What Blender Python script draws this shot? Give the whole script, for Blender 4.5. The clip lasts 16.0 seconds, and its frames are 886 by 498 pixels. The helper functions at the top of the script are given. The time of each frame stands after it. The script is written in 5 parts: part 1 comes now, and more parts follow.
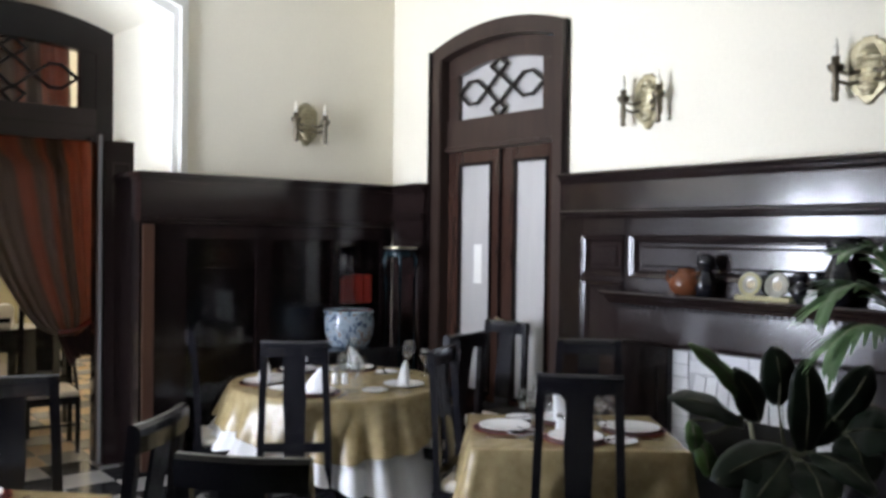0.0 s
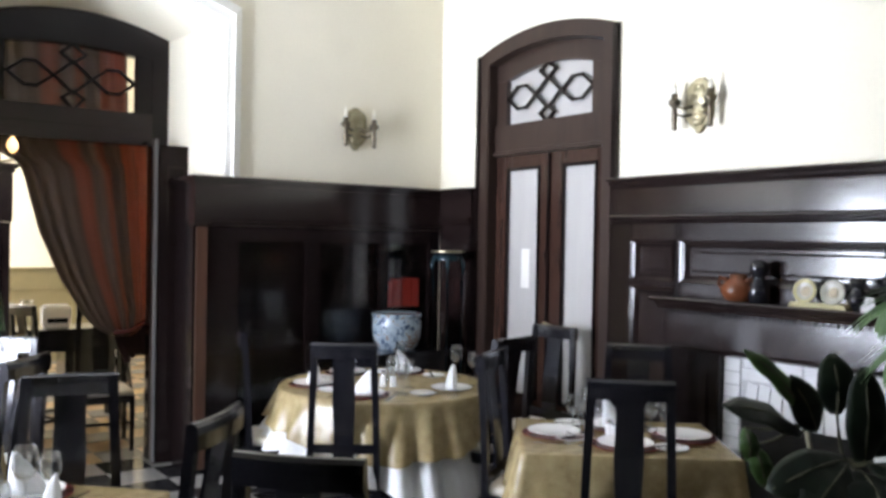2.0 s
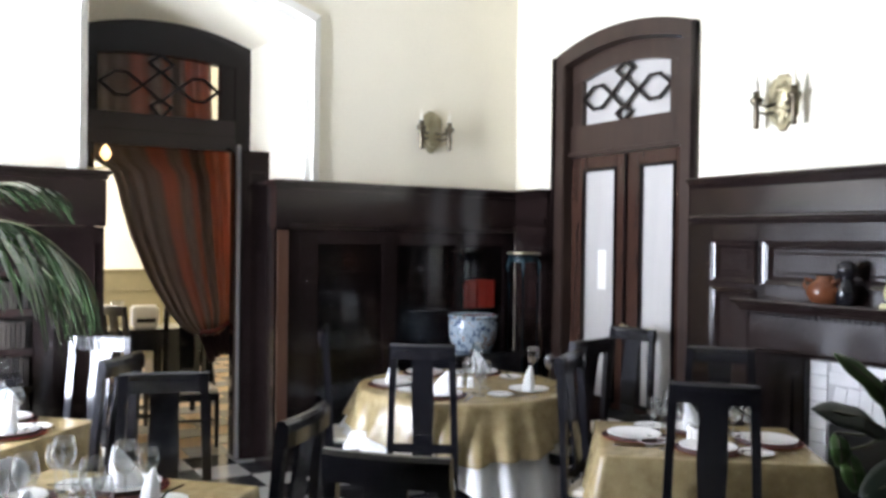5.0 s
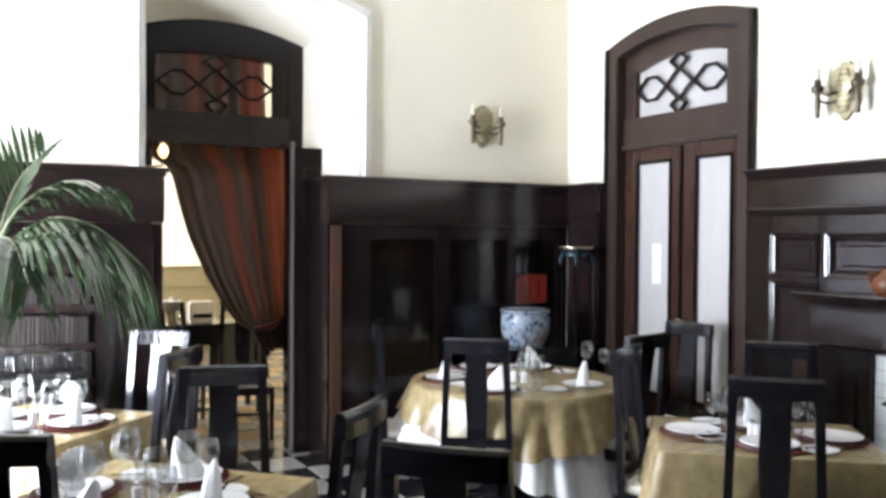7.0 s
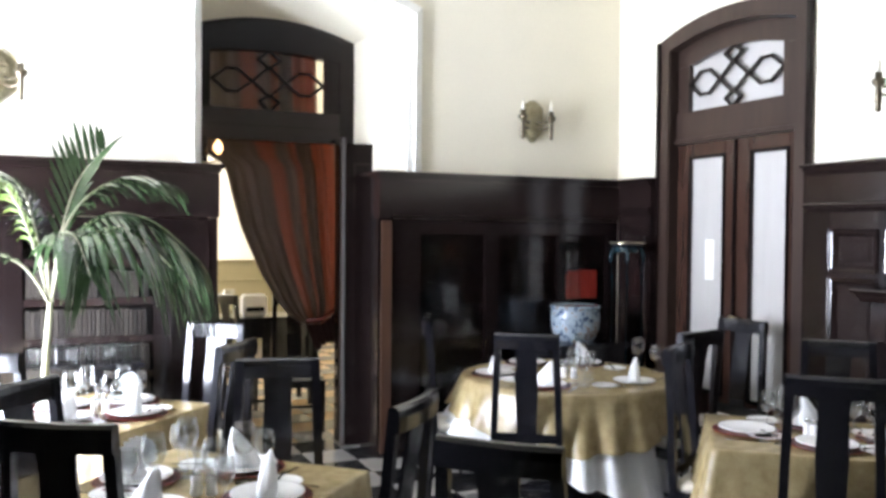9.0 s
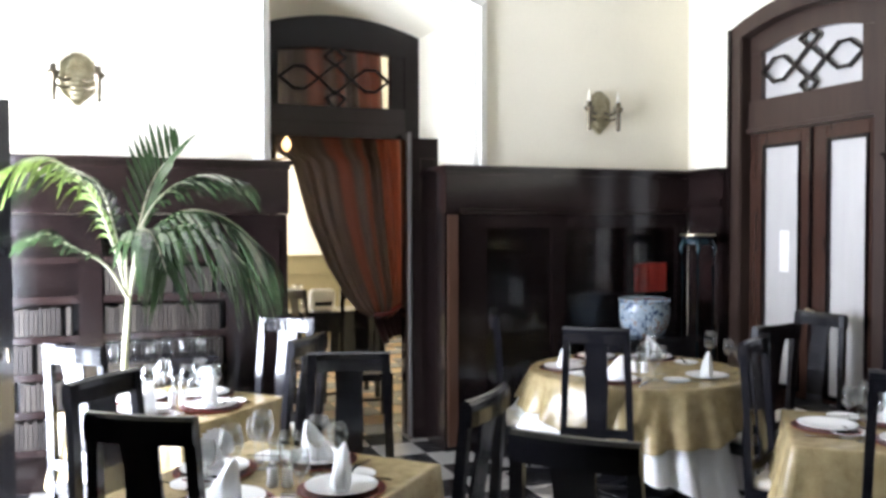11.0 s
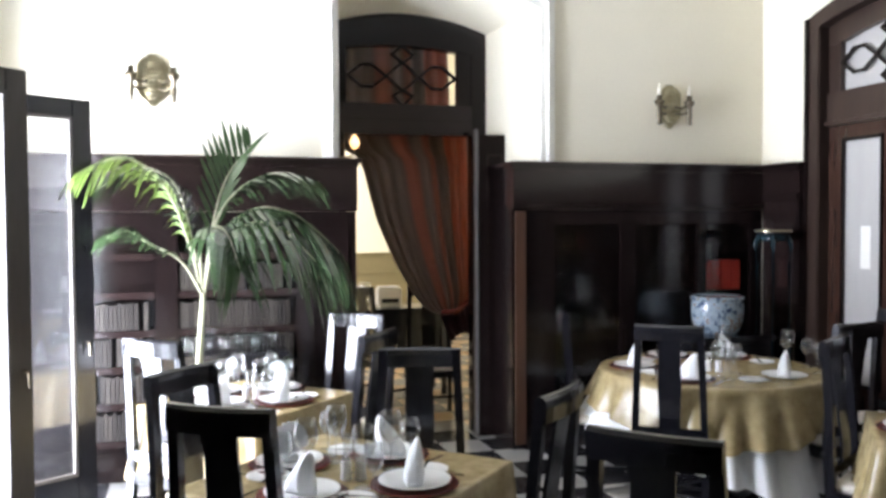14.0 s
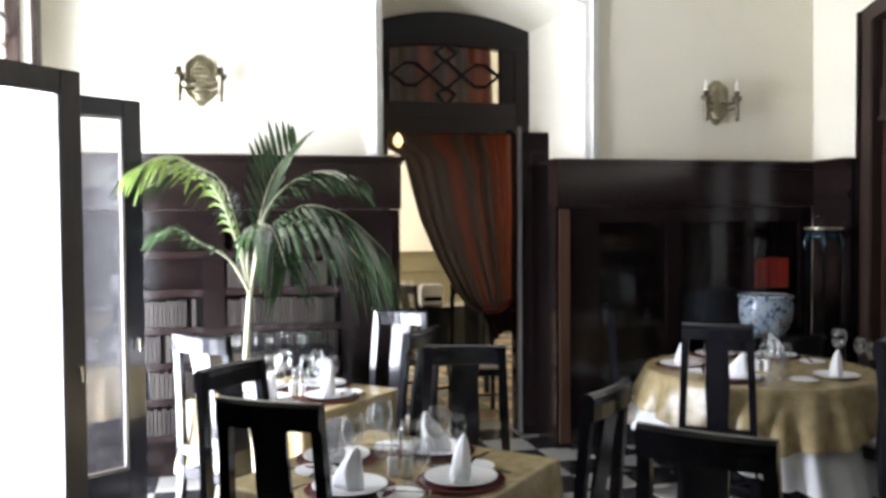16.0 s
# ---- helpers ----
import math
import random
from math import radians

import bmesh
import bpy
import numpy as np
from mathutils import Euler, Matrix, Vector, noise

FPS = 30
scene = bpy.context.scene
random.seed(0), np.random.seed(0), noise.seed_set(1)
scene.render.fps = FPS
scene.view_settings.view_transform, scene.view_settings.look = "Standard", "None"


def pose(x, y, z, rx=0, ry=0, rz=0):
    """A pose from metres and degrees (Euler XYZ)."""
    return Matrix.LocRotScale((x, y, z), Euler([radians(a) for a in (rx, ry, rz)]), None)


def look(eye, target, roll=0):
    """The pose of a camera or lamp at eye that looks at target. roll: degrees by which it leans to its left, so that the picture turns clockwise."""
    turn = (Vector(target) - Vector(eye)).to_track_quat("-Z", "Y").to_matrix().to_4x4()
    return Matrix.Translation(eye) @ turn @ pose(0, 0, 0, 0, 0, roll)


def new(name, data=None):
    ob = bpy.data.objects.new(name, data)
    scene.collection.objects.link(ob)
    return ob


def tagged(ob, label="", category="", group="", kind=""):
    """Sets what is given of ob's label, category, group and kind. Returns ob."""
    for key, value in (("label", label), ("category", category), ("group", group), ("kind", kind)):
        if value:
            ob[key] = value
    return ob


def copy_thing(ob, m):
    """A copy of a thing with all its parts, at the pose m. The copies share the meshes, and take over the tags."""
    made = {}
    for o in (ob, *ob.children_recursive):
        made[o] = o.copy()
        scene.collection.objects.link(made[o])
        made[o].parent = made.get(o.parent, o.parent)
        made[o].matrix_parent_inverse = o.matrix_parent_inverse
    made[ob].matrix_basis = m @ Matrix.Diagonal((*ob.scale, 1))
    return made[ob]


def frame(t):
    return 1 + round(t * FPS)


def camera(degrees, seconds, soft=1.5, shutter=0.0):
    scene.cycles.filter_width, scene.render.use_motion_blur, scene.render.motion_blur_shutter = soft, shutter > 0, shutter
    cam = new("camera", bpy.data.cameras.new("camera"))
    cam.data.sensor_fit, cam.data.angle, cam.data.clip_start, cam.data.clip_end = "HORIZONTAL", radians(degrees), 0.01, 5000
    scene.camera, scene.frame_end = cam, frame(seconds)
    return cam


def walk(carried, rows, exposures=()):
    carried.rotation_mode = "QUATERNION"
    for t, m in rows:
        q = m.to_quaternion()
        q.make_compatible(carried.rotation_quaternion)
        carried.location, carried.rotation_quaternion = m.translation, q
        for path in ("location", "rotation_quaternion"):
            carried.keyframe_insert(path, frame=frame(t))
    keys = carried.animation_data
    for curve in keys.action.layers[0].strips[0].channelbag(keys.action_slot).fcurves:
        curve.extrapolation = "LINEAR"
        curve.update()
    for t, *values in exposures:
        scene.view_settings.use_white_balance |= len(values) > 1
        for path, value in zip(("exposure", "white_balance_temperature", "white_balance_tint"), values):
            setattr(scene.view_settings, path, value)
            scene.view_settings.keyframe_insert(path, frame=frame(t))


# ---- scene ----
cam = camera(55.5, 16.0, soft=3.2)
PATH = [
    (0, (-4.256, -5.86, 1.692), (-2.985, -4.316, 1.664), 0.7),
    (0.5, (-4.265, -5.848, 1.688), (-3.016, -4.286, 1.664), 0.7),
    (1, (-4.275, -5.857, 1.693), (-3.051, -4.275, 1.669), 0.9),
    (1.5, (-4.279, -5.86, 1.69), (-3.071, -4.266, 1.667), 1.0),
    (2, (-4.286, -5.857, 1.692), (-3.098, -4.248, 1.672), 1.0),
    (2.5, (-4.289, -5.862, 1.696), (-3.133, -4.23, 1.679), 0.9),
    (3, (-4.301, -5.871, 1.697), (-3.171, -4.221, 1.681), 0.9),
    (3.5, (-4.303, -5.874, 1.697), (-3.199, -4.206, 1.685), 1.1),
    (4, (-4.311, -5.874, 1.705), (-3.223, -4.196, 1.69), 0.9),
    (6.5, (-4.356, -5.848, 1.681), (-3.385, -4.1, 1.654), 0.6),
    (7, (-4.352, -5.846, 1.685), (-3.404, -4.085, 1.655), 0.4),
    (7.5, (-4.36, -5.849, 1.681), (-3.434, -4.077, 1.654), 0.6),
    (8, (-4.36, -5.855, 1.692), (-3.452, -4.073, 1.658), 0.6),
    (8.5, (-4.371, -5.853, 1.698), (-3.492, -4.058, 1.659), 0.6),
    (9, (-4.374, -5.853, 1.69), (-3.527, -4.042, 1.646), 0.5),
    (9.5, (-4.376, -5.846, 1.695), (-3.569, -4.017, 1.641), 0.3),
    (9.7, (-4.377, -5.857, 1.693), (-3.589, -4.02, 1.637), 0.2),
    (12, (-4.406, -5.82, 1.686), (-3.744, -3.934, 1.627), -0.2),
    (12.5, (-4.405, -5.818, 1.676), (-3.774, -3.921, 1.616), -0.3),
    (13, (-4.414, -5.814, 1.675), (-3.802, -3.911, 1.614), -0.3),
    (13.5, (-4.428, -5.813, 1.676), (-3.834, -3.904, 1.615), -0.3),
    (14, (-4.425, -5.813, 1.677), (-3.856, -3.897, 1.615), -0.3),
    (14.5, (-4.428, -5.815, 1.676), (-3.876, -3.893, 1.614), -0.4),
    (15, (-4.431, -5.817, 1.676), (-3.908, -3.888, 1.611), -0.6),
    (15.5, (-4.441, -5.806, 1.665), (-3.945, -3.87, 1.604), -0.4),
    (16, (-4.445, -5.807, 1.667), (-3.969, -3.866, 1.604), -0.4),
]
walk(cam, [(t, look(eye, target, roll)) for t, eye, target, roll in PATH],
     [(0, -0.22, 6150, 15), (2, 0.08, 6150, 15), (3.5, 0.12, 6150, 15), (7, 0.34, 6150, 15), (12.5, 0.22, 6150, 15), (16, -0.25, 6300, 15)])

# ---- world, sun and window light ----
world = bpy.data.worlds.new("sky")
scene.world = world
world.use_nodes = True
wn = world.node_tree.nodes
sky = wn.new("ShaderNodeTexSky")
sky.sky_type = 'NISHITA'
sky.sun_disc = False
sky.sun_elevation = radians(36.7)
sky.sun_rotation = radians(264)
wn["Background"].inputs[1].default_value = 0.15
world.node_tree.links.new(sky.outputs[0], wn["Background"].inputs[0])

SUN_WAY = Vector((1.0, 0.10, -0.75))
sun_data = bpy.data.lights.new("sun", 'SUN')
sun_data.energy = 5.0
sun_data.angle = radians(0.6)
sun_data.color = (1.0, 0.95, 0.86)
sun = new("sun", sun_data)
sun.matrix_basis = look((-12, -6, 9), Vector((-12, -6, 9)) + SUN_WAY)

def area_lamp(name, m, w, h, power, color, spread=180):
    d = bpy.data.lights.new(name, 'AREA')
    d.shape = 'RECTANGLE'
    d.size, d.size_y, d.energy, d.color = w, h, power, color
    d.spread = radians(spread)
    o = new(name, d)
    o.matrix_basis = m
    return o


# skylight of the tall window, standing in its opening
area_lamp("window_skylight", look((-6.24, -1.21, 1.22), (0, -1.21, 1.5)), 1.76, 2.3, 830, (0.85, 0.908, 1.0), 164)
# added fill lamp for the room behind the curtain, which has no window
area_lamp("far_room_fill", look((-5.2, 4.6, 2.3), (-2.4, 6.2, 2.0)), 1.6, 2.2, 320, (1.0, 0.95, 0.85))


# ---- materials ----
def material(name, color, rough=0.5, metal=0.0, vary=0.12, scale=6.0, fine=60.0, bump=0.1, stretch=(1, 1, 1),
             color2=None, spec=0.5, coat=0.0, trans=0.0, ior=1.45, rough_vary=0.1):
    m = bpy.data.materials.new(name)
    m.use_nodes = True
    nt = m.node_tree
    b = nt.nodes["Principled BSDF"]
    L = nt.links.new
    tc = nt.nodes.new("ShaderNodeTexCoord")
    mp = nt.nodes.new("ShaderNodeMapping")
    mp.inputs["Scale"].default_value = stretch
    L(tc.outputs["Object"], mp.inputs[0])
    n1 = nt.nodes.new("ShaderNodeTexNoise")
    n1.inputs["Scale"].default_value = scale
    n1.inputs["Detail"].default_value = 5
    L(mp.outputs[0], n1.inputs[0])
    n2 = nt.nodes.new("ShaderNodeTexNoise")
    n2.inputs["Scale"].default_value = fine
    n2.inputs["Detail"].default_value = 3
    L(mp.outputs[0], n2.inputs[0])
    mix = nt.nodes.new("ShaderNodeMix")
    mix.data_type = 'RGBA'
    ramp = nt.nodes.new("ShaderNodeValToRGB")
    ramp.color_ramp.elements[0].position, ramp.color_ramp.elements[1].position = 0.32, 0.7
    add = nt.nodes.new("ShaderNodeMath")
    add.operation = 'MULTIPLY_ADD'
    L(n2.outputs[0], add.inputs[0])
    add.inputs[1].default_value = 0.4
    sub = nt.nodes.new("ShaderNodeMath")
    sub.operation = 'MULTIPLY'
    L(n1.outputs[0], sub.inputs[0])
    sub.inputs[1].default_value = 0.6
    L(sub.outputs[0], add.inputs[2])
    L(add.outputs[0], ramp.inputs[0])
    L(ramp.outputs[0], mix.inputs[0])
    c = Vector(color)
    c2 = Vector(color2) if color2 else c * (1 + vary)
    c1 = c if color2 else c * (1 - vary)
    mix.inputs[6].default_value = (*c1, 1)
    mix.inputs[7].default_value = (*c2, 1)
    L(mix.outputs[2], b.inputs["Base Color"])
    rr = nt.nodes.new("ShaderNodeMapRange")
    rr.inputs[3].default_value = max(0.02, rough - rough_vary * rough)
    rr.inputs[4].default_value = min(1, rough + rough_vary * rough)
    L(n1.outputs[0], rr.inputs[0])
    L(rr.outputs[0], b.inputs["Roughness"])
    b.inputs["Metallic"].default_value = metal
    b.inputs["Specular IOR Level"].default_value = spec
    b.inputs["Coat Weight"].default_value = coat
    b.inputs["Coat Roughness"].default_value = 0.12
    b.inputs["Transmission Weight"].default_value = trans
    b.inputs["IOR"].default_value = ior
    if bump:
        bp = nt.nodes.new("ShaderNodeBump")
        bp.inputs["Strength"].default_value = bump
        bp.inputs["Distance"].default_value = 0.004
        L(add.outputs[0], bp.inputs["Height"])
        L(bp.outputs[0], b.inputs["Normal"])
    return m


M_PLASTER = material("cream plaster", (0.79, 0.745, 0.61), 0.75, vary=0.04, scale=1.6, fine=45, bump=0.12)
M_WHITE = material("white gloss paint", (0.82, 0.81, 0.76), 0.35, vary=0.03, scale=3, fine=60, bump=0.05)
M_CEIL = material("ceiling plaster", (0.82, 0.80, 0.74), 0.8, vary=0.03, scale=1.5, bump=0.08)
M_MAHOG = material("polished mahogany", (0.0058, 0.0040, 0.0040), 0.17, scale=3.0, fine=22, bump=0.06,
                   stretch=(1, 1, 0.12), color2=(0.0115, 0.0068, 0.0062), coat=0.1, spec=0.4)
M_MAHOGH = material("polished mahogany along", (0.0095, 0.0062, 0.0060), 0.17, scale=3.0, fine=22, bump=0.06,
                    stretch=(0.12, 0.12, 1), color2=(0.0185, 0.0108, 0.0098), coat=0.5)
M_REDWOOD = material("red varnished wood", (0.026, 0.0135, 0.0100), 0.24, scale=3.0, fine=24, bump=0.06,
                     stretch=(1, 1, 0.1), color2=(0.048, 0.023, 0.016), coat=0.3)
M_CASING = material("dark stained casing", (0.026, 0.0165, 0.0135), 0.33, scale=3.0, fine=24, bump=0.1,
                    stretch=(1, 1, 0.12), color2=(0.046, 0.028, 0.021))
M_EBONY = material("black lacquered wood", (0.007, 0.007, 0.0095), 0.19, scale=5, fine=40, bump=0.05,
                   stretch=(1, 1, 0.15), color2=(0.012, 0.0118, 0.0145), coat=0.3, spec=0.5)
M_GOLD = material("gold damask cloth", (0.25, 0.187, 0.088), 0.26, scale=16, fine=190, bump=0.3, color2=(0.45, 0.365, 0.20), coat=0.15)
M_LINEN = material("white linen", (0.78, 0.79, 0.80), 0.8, vary=0.04, scale=9, fine=220, bump=0.2)
M_SEAT = material("cream seat fabric", (0.62, 0.58, 0.50), 0.85, vary=0.08, scale=12, fine=180, bump=0.2)
M_CHINA = material("white china", (0.82, 0.82, 0.81), 0.12, vary=0.02, scale=4, fine=30, bump=0.0)
M_BURG = material("burgundy lacquer", (0.11, 0.018, 0.014), 0.25, scale=8, fine=60, bump=0.05, color2=(0.17, 0.03, 0.02))
M_DISH = material("aged glazed dish", (0.34, 0.33, 0.27), 0.2, vary=0.15, scale=14, bump=0.05)
M_STEEL = material("polished steel", (0.62, 0.62, 0.62), 0.15, metal=1, vary=0.05, bump=0.0)
M_BRASS = material("aged gilt brass", (0.25, 0.22, 0.13), 0.34, metal=1, scale=18, fine=120, bump=0.35, color2=(0.55, 0.50, 0.35))
M_DKBRASS = material("dark bronze", (0.10, 0.085, 0.06), 0.35, metal=1, scale=18, fine=120, bump=0.2, color2=(0.2, 0.17, 0.12))
M_CANDLE = material("ivory candle sleeve", (0.8, 0.77, 0.66), 0.4, vary=0.04, bump=0.0)
# white tile kept grey: shade of tables and chairs is in its colour
M_TILEW = material("white floor tile, darkened for shade", (0.25, 0.245, 0.23), 0.22, vary=0.1, scale=5, fine=70, bump=0.04)
M_TILEB = material("black floor tile", (0.022, 0.022, 0.024), 0.2, vary=0.3, scale=5, fine=70, bump=0.04)
M_GROUT = material("grout", (0.16, 0.15, 0.13), 0.9, vary=0.2, scale=12, bump=0.2)
M_PAVE = material("pale paving", (0.58, 0.55, 0.48), 0.8, vary=0.1, scale=2, fine=20, bump=0.1)
M_OCHRE = material("ochre tile floor", (0.26, 0.17, 0.08), 0.35, vary=0.2, scale=4, fine=50, bump=0.05)
M_BRICKW = material("white painted brick", (0.66, 0.66, 0.66), 0.6, vary=0.08, scale=9, fine=90, bump=0.3)
M_MORTAR = material("grey mortar", (0.45, 0.45, 0.46), 0.9, vary=0.15, scale=20, bump=0.3)
M_SOOT = material("sooty firebox", (0.012, 0.011, 0.010), 0.9, vary=0.3, scale=6, bump=0.3)
M_LEAF = material("palm leaf", (0.020, 0.040, 0.016), 0.2, scale=7, fine=50, bump=0.05, color2=(0.042, 0.075, 0.030), coat=0.8)
# yellow-green puts light through the leaflets into the colour
M_LEAFLIT = material("backlit yellow-green palm leaf", (0.06, 0.10, 0.018), 0.35, scale=7, fine=50, bump=0.05, color2=(0.11, 0.16, 0.025))
M_LEAFL = material("pale palm leaf", (0.055, 0.115, 0.04), 0.4, scale=7, fine=50, bump=0.05, color2=(0.09, 0.17, 0.06))
M_STEM = material("pale palm stem", (0.24, 0.25, 0.16), 0.5, scale=9, fine=60, bump=0.15, stretch=(1, 1, 0.2), color2=(0.34, 0.33, 0.23))
M_RUBBER = material("rubber plant leaf", (0.006, 0.011, 0.007), 0.45, scale=6, fine=40, bump=0.04, color2=(0.011, 0.02, 0.010), spec=0.3)
M_RUBBERG = material("young rubber leaf", (0.035, 0.075, 0.018), 0.35, scale=6, fine=40, bump=0.04, color2=(0.055, 0.11, 0.026))
M_RIB = material("leaf midrib", (0.07, 0.07, 0.04), 0.5, bump=0.0)
M_TERRA = material("terracotta", (0.30, 0.13, 0.07), 0.8, vary=0.15, scale=8, bump=0.2)
M_SOIL = material("potting soil", (0.03, 0.02, 0.015), 0.95, vary=0.4, scale=30, bump=0.6)
M_ORANGE = material("orange glazed pottery", (0.12, 0.04, 0.017), 0.25, vary=0.15, scale=10, bump=0.05)
M_REDBOOK = material("red cloth binding", (0.36, 0.028, 0.016), 0.6, vary=0.15, scale=20, bump=0.2)
M_YELLOW = material("pale yellow paint", (0.36, 0.32, 0.14), 0.5, vary=0.08, bump=0.05)
M_GREENW = material("olive dado paint", (0.20, 0.17, 0.09), 0.6, vary=0.12, scale=4, bump=0.1)
M_STRIP = material("red-brown edge strip", (0.050, 0.023, 0.014), 0.4, scale=3.0, fine=24, bump=0.08, stretch=(1, 1, 0.1), color2=(0.082, 0.038, 0.023))
# pale tone for the painted highlight on the open door leaf
M_EDGELIGHT = material("pale highlight paint", (0.14, 0.135, 0.13), 0.35, vary=0.15, scale=4, fine=40, bump=0.1, stretch=(1, 1, 0.15))
M_SASHLIT = material("brown-grey window paint, lightened as lit", (0.060, 0.052, 0.046), 0.4, vary=0.2, scale=4, fine=40, bump=0.1, stretch=(1, 1, 0.15))
M_WINELEES = material("dark maroon cloth", (0.035, 0.010, 0.012), 0.8, vary=0.2, scale=12, fine=120, bump=0.2)


def glass(name, tint=(1, 1, 1), rough=0.0):
    m = bpy.data.materials.new(name)
    m.use_nodes = True
    b = m.node_tree.nodes["Principled BSDF"]
    b.inputs["Base Color"].default_value = (*tint, 1)
    b.inputs["Roughness"].default_value = rough
    b.inputs["Transmission Weight"].default_value = 1
    b.inputs["IOR"].default_value = 1.45
    return m


M_GLASS = glass("clear glass", (0.97, 0.98, 0.98))


def frosted(name, color, through_light, rough):
    """Obscured pane: partly diffuse, partly letting light through."""
    m = bpy.data.materials.new(name)
    m.use_nodes = True
    nt = m.node_tree
    b = nt.nodes["Principled BSDF"]
    out = nt.nodes["Material Output"]
    nz = nt.nodes.new("ShaderNodeTexNoise")
    nz.inputs["Scale"].default_value = 4
    mx = nt.nodes.new("ShaderNodeMix")
    mx.data_type = 'RGBA'
    mx.inputs[6].default_value = (*[c * 0.86 for c in color], 1)
    mx.inputs[7].default_value = (*color, 1)
    nt.links.new(nz.outputs[0], mx.inputs[0])
    nt.links.new(mx.outputs[2], b.inputs["Base Color"])
    b.inputs["Roughness"].default_value = rough
    tr = nt.nodes.new("ShaderNodeBsdfTranslucent")
    nt.links.new(mx.outputs[2], tr.inputs[0])
    ms = nt.nodes.new("ShaderNodeMixShader")
    ms.inputs[0].default_value = through_light
    nt.links.new(b.outputs[0], ms.inputs[1])
    nt.links.new(tr.outputs[0], ms.inputs[2])
    nt.links.new(ms.outputs[0], out.inputs[0])
    return m


def thin_glass(name, veil=0.0, gloss=0.5, front=0.06):
    """Thin clear glass: light passes straight, gloss grows towards grazing angles; veil adds a pale translucent film.
    """
    m = bpy.data.materials.new(name)
    m.use_nodes = True
    nt = m.node_tree
    tr = nt.nodes.new("ShaderNodeBsdfTransparent")
    tr.inputs[0].default_value = (0.94, 0.95, 0.95, 1)
    gl = nt.nodes.new("ShaderNodeBsdfGlossy")
    gl.inputs["Roughness"].default_value = 0.03
    lw = nt.nodes.new("ShaderNodeLayerWeight")
    pw = nt.nodes.new("ShaderNodeMath")
    pw.operation = 'POWER'
    pw.inputs[1].default_value = 2.6
    nt.links.new(lw.outputs["Facing"], pw.inputs[0])
    fr = nt.nodes.new("ShaderNodeMath")
    fr.operation = 'MULTIPLY_ADD'
    nt.links.new(pw.outputs[0], fr.inputs[0])
    fr.inputs[1].default_value, fr.inputs[2].default_value = gloss, front
    m1 = nt.nodes.new("ShaderNodeMixShader")
    nt.links.new(fr.outputs[0], m1.inputs[0])
    nt.links.new(tr.outputs[0], m1.inputs[1])
    nt.links.new(gl.outputs[0], m1.inputs[2])
    last = m1
    if veil:
        df = nt.nodes.new("ShaderNodeBsdfTranslucent")
        df.inputs[0].default_value = (0.6, 0.62, 0.66, 1)
        d2 = nt.nodes.new("ShaderNodeBsdfDiffuse")
        d2.inputs[0].default_value = (0.6, 0.62, 0.66, 1)
        m3 = nt.nodes.new("ShaderNodeMixShader")
        nt.links.new(df.outputs[0], m3.inputs[1])
        nt.links.new(d2.outputs[0], m3.inputs[2])
        nz = nt.nodes.new("ShaderNodeTexNoise")
        nz.inputs["Scale"].default_value = 3
        mr = nt.nodes.new("ShaderNodeMapRange")
        mr.inputs[3].default_value, mr.inputs[4].default_value = veil * 0.75, veil * 1.25
        nt.links.new(nz.outputs[0], mr.inputs[0])
        m2 = nt.nodes.new("ShaderNodeMixShader")
        nt.links.new(mr.outputs[0], m2.inputs[0])
        nt.links.new(m1.outputs[0], m2.inputs[1])
        nt.links.new(m3.outputs[0], m2.inputs[2])
        last = m2
    nt.links.new(last.outputs[0], nt.nodes["Material Output"].inputs[0])
    return m


M_WINE = thin_glass("thin drinking glass", 0.0, 0.9, 0.085)
M_GLASSB = thin_glass("tinted glass", 0.0, 0.22, 0.03)
# pane with a faint pale grey film mixed in
M_VEILED = thin_glass("veiled window glass", 0.008, 0.2)
M_MILKY = frosted("milky obscured glass", (0.84, 0.85, 0.85), 0.65, 0.3)
M_CASEPANE = thin_glass("bookcase glass", 0.0, 0.25, 0.025)
M_CURTPANE = frosted("curtained glass", (0.58, 0.565, 0.54), 0.2, 0.05)


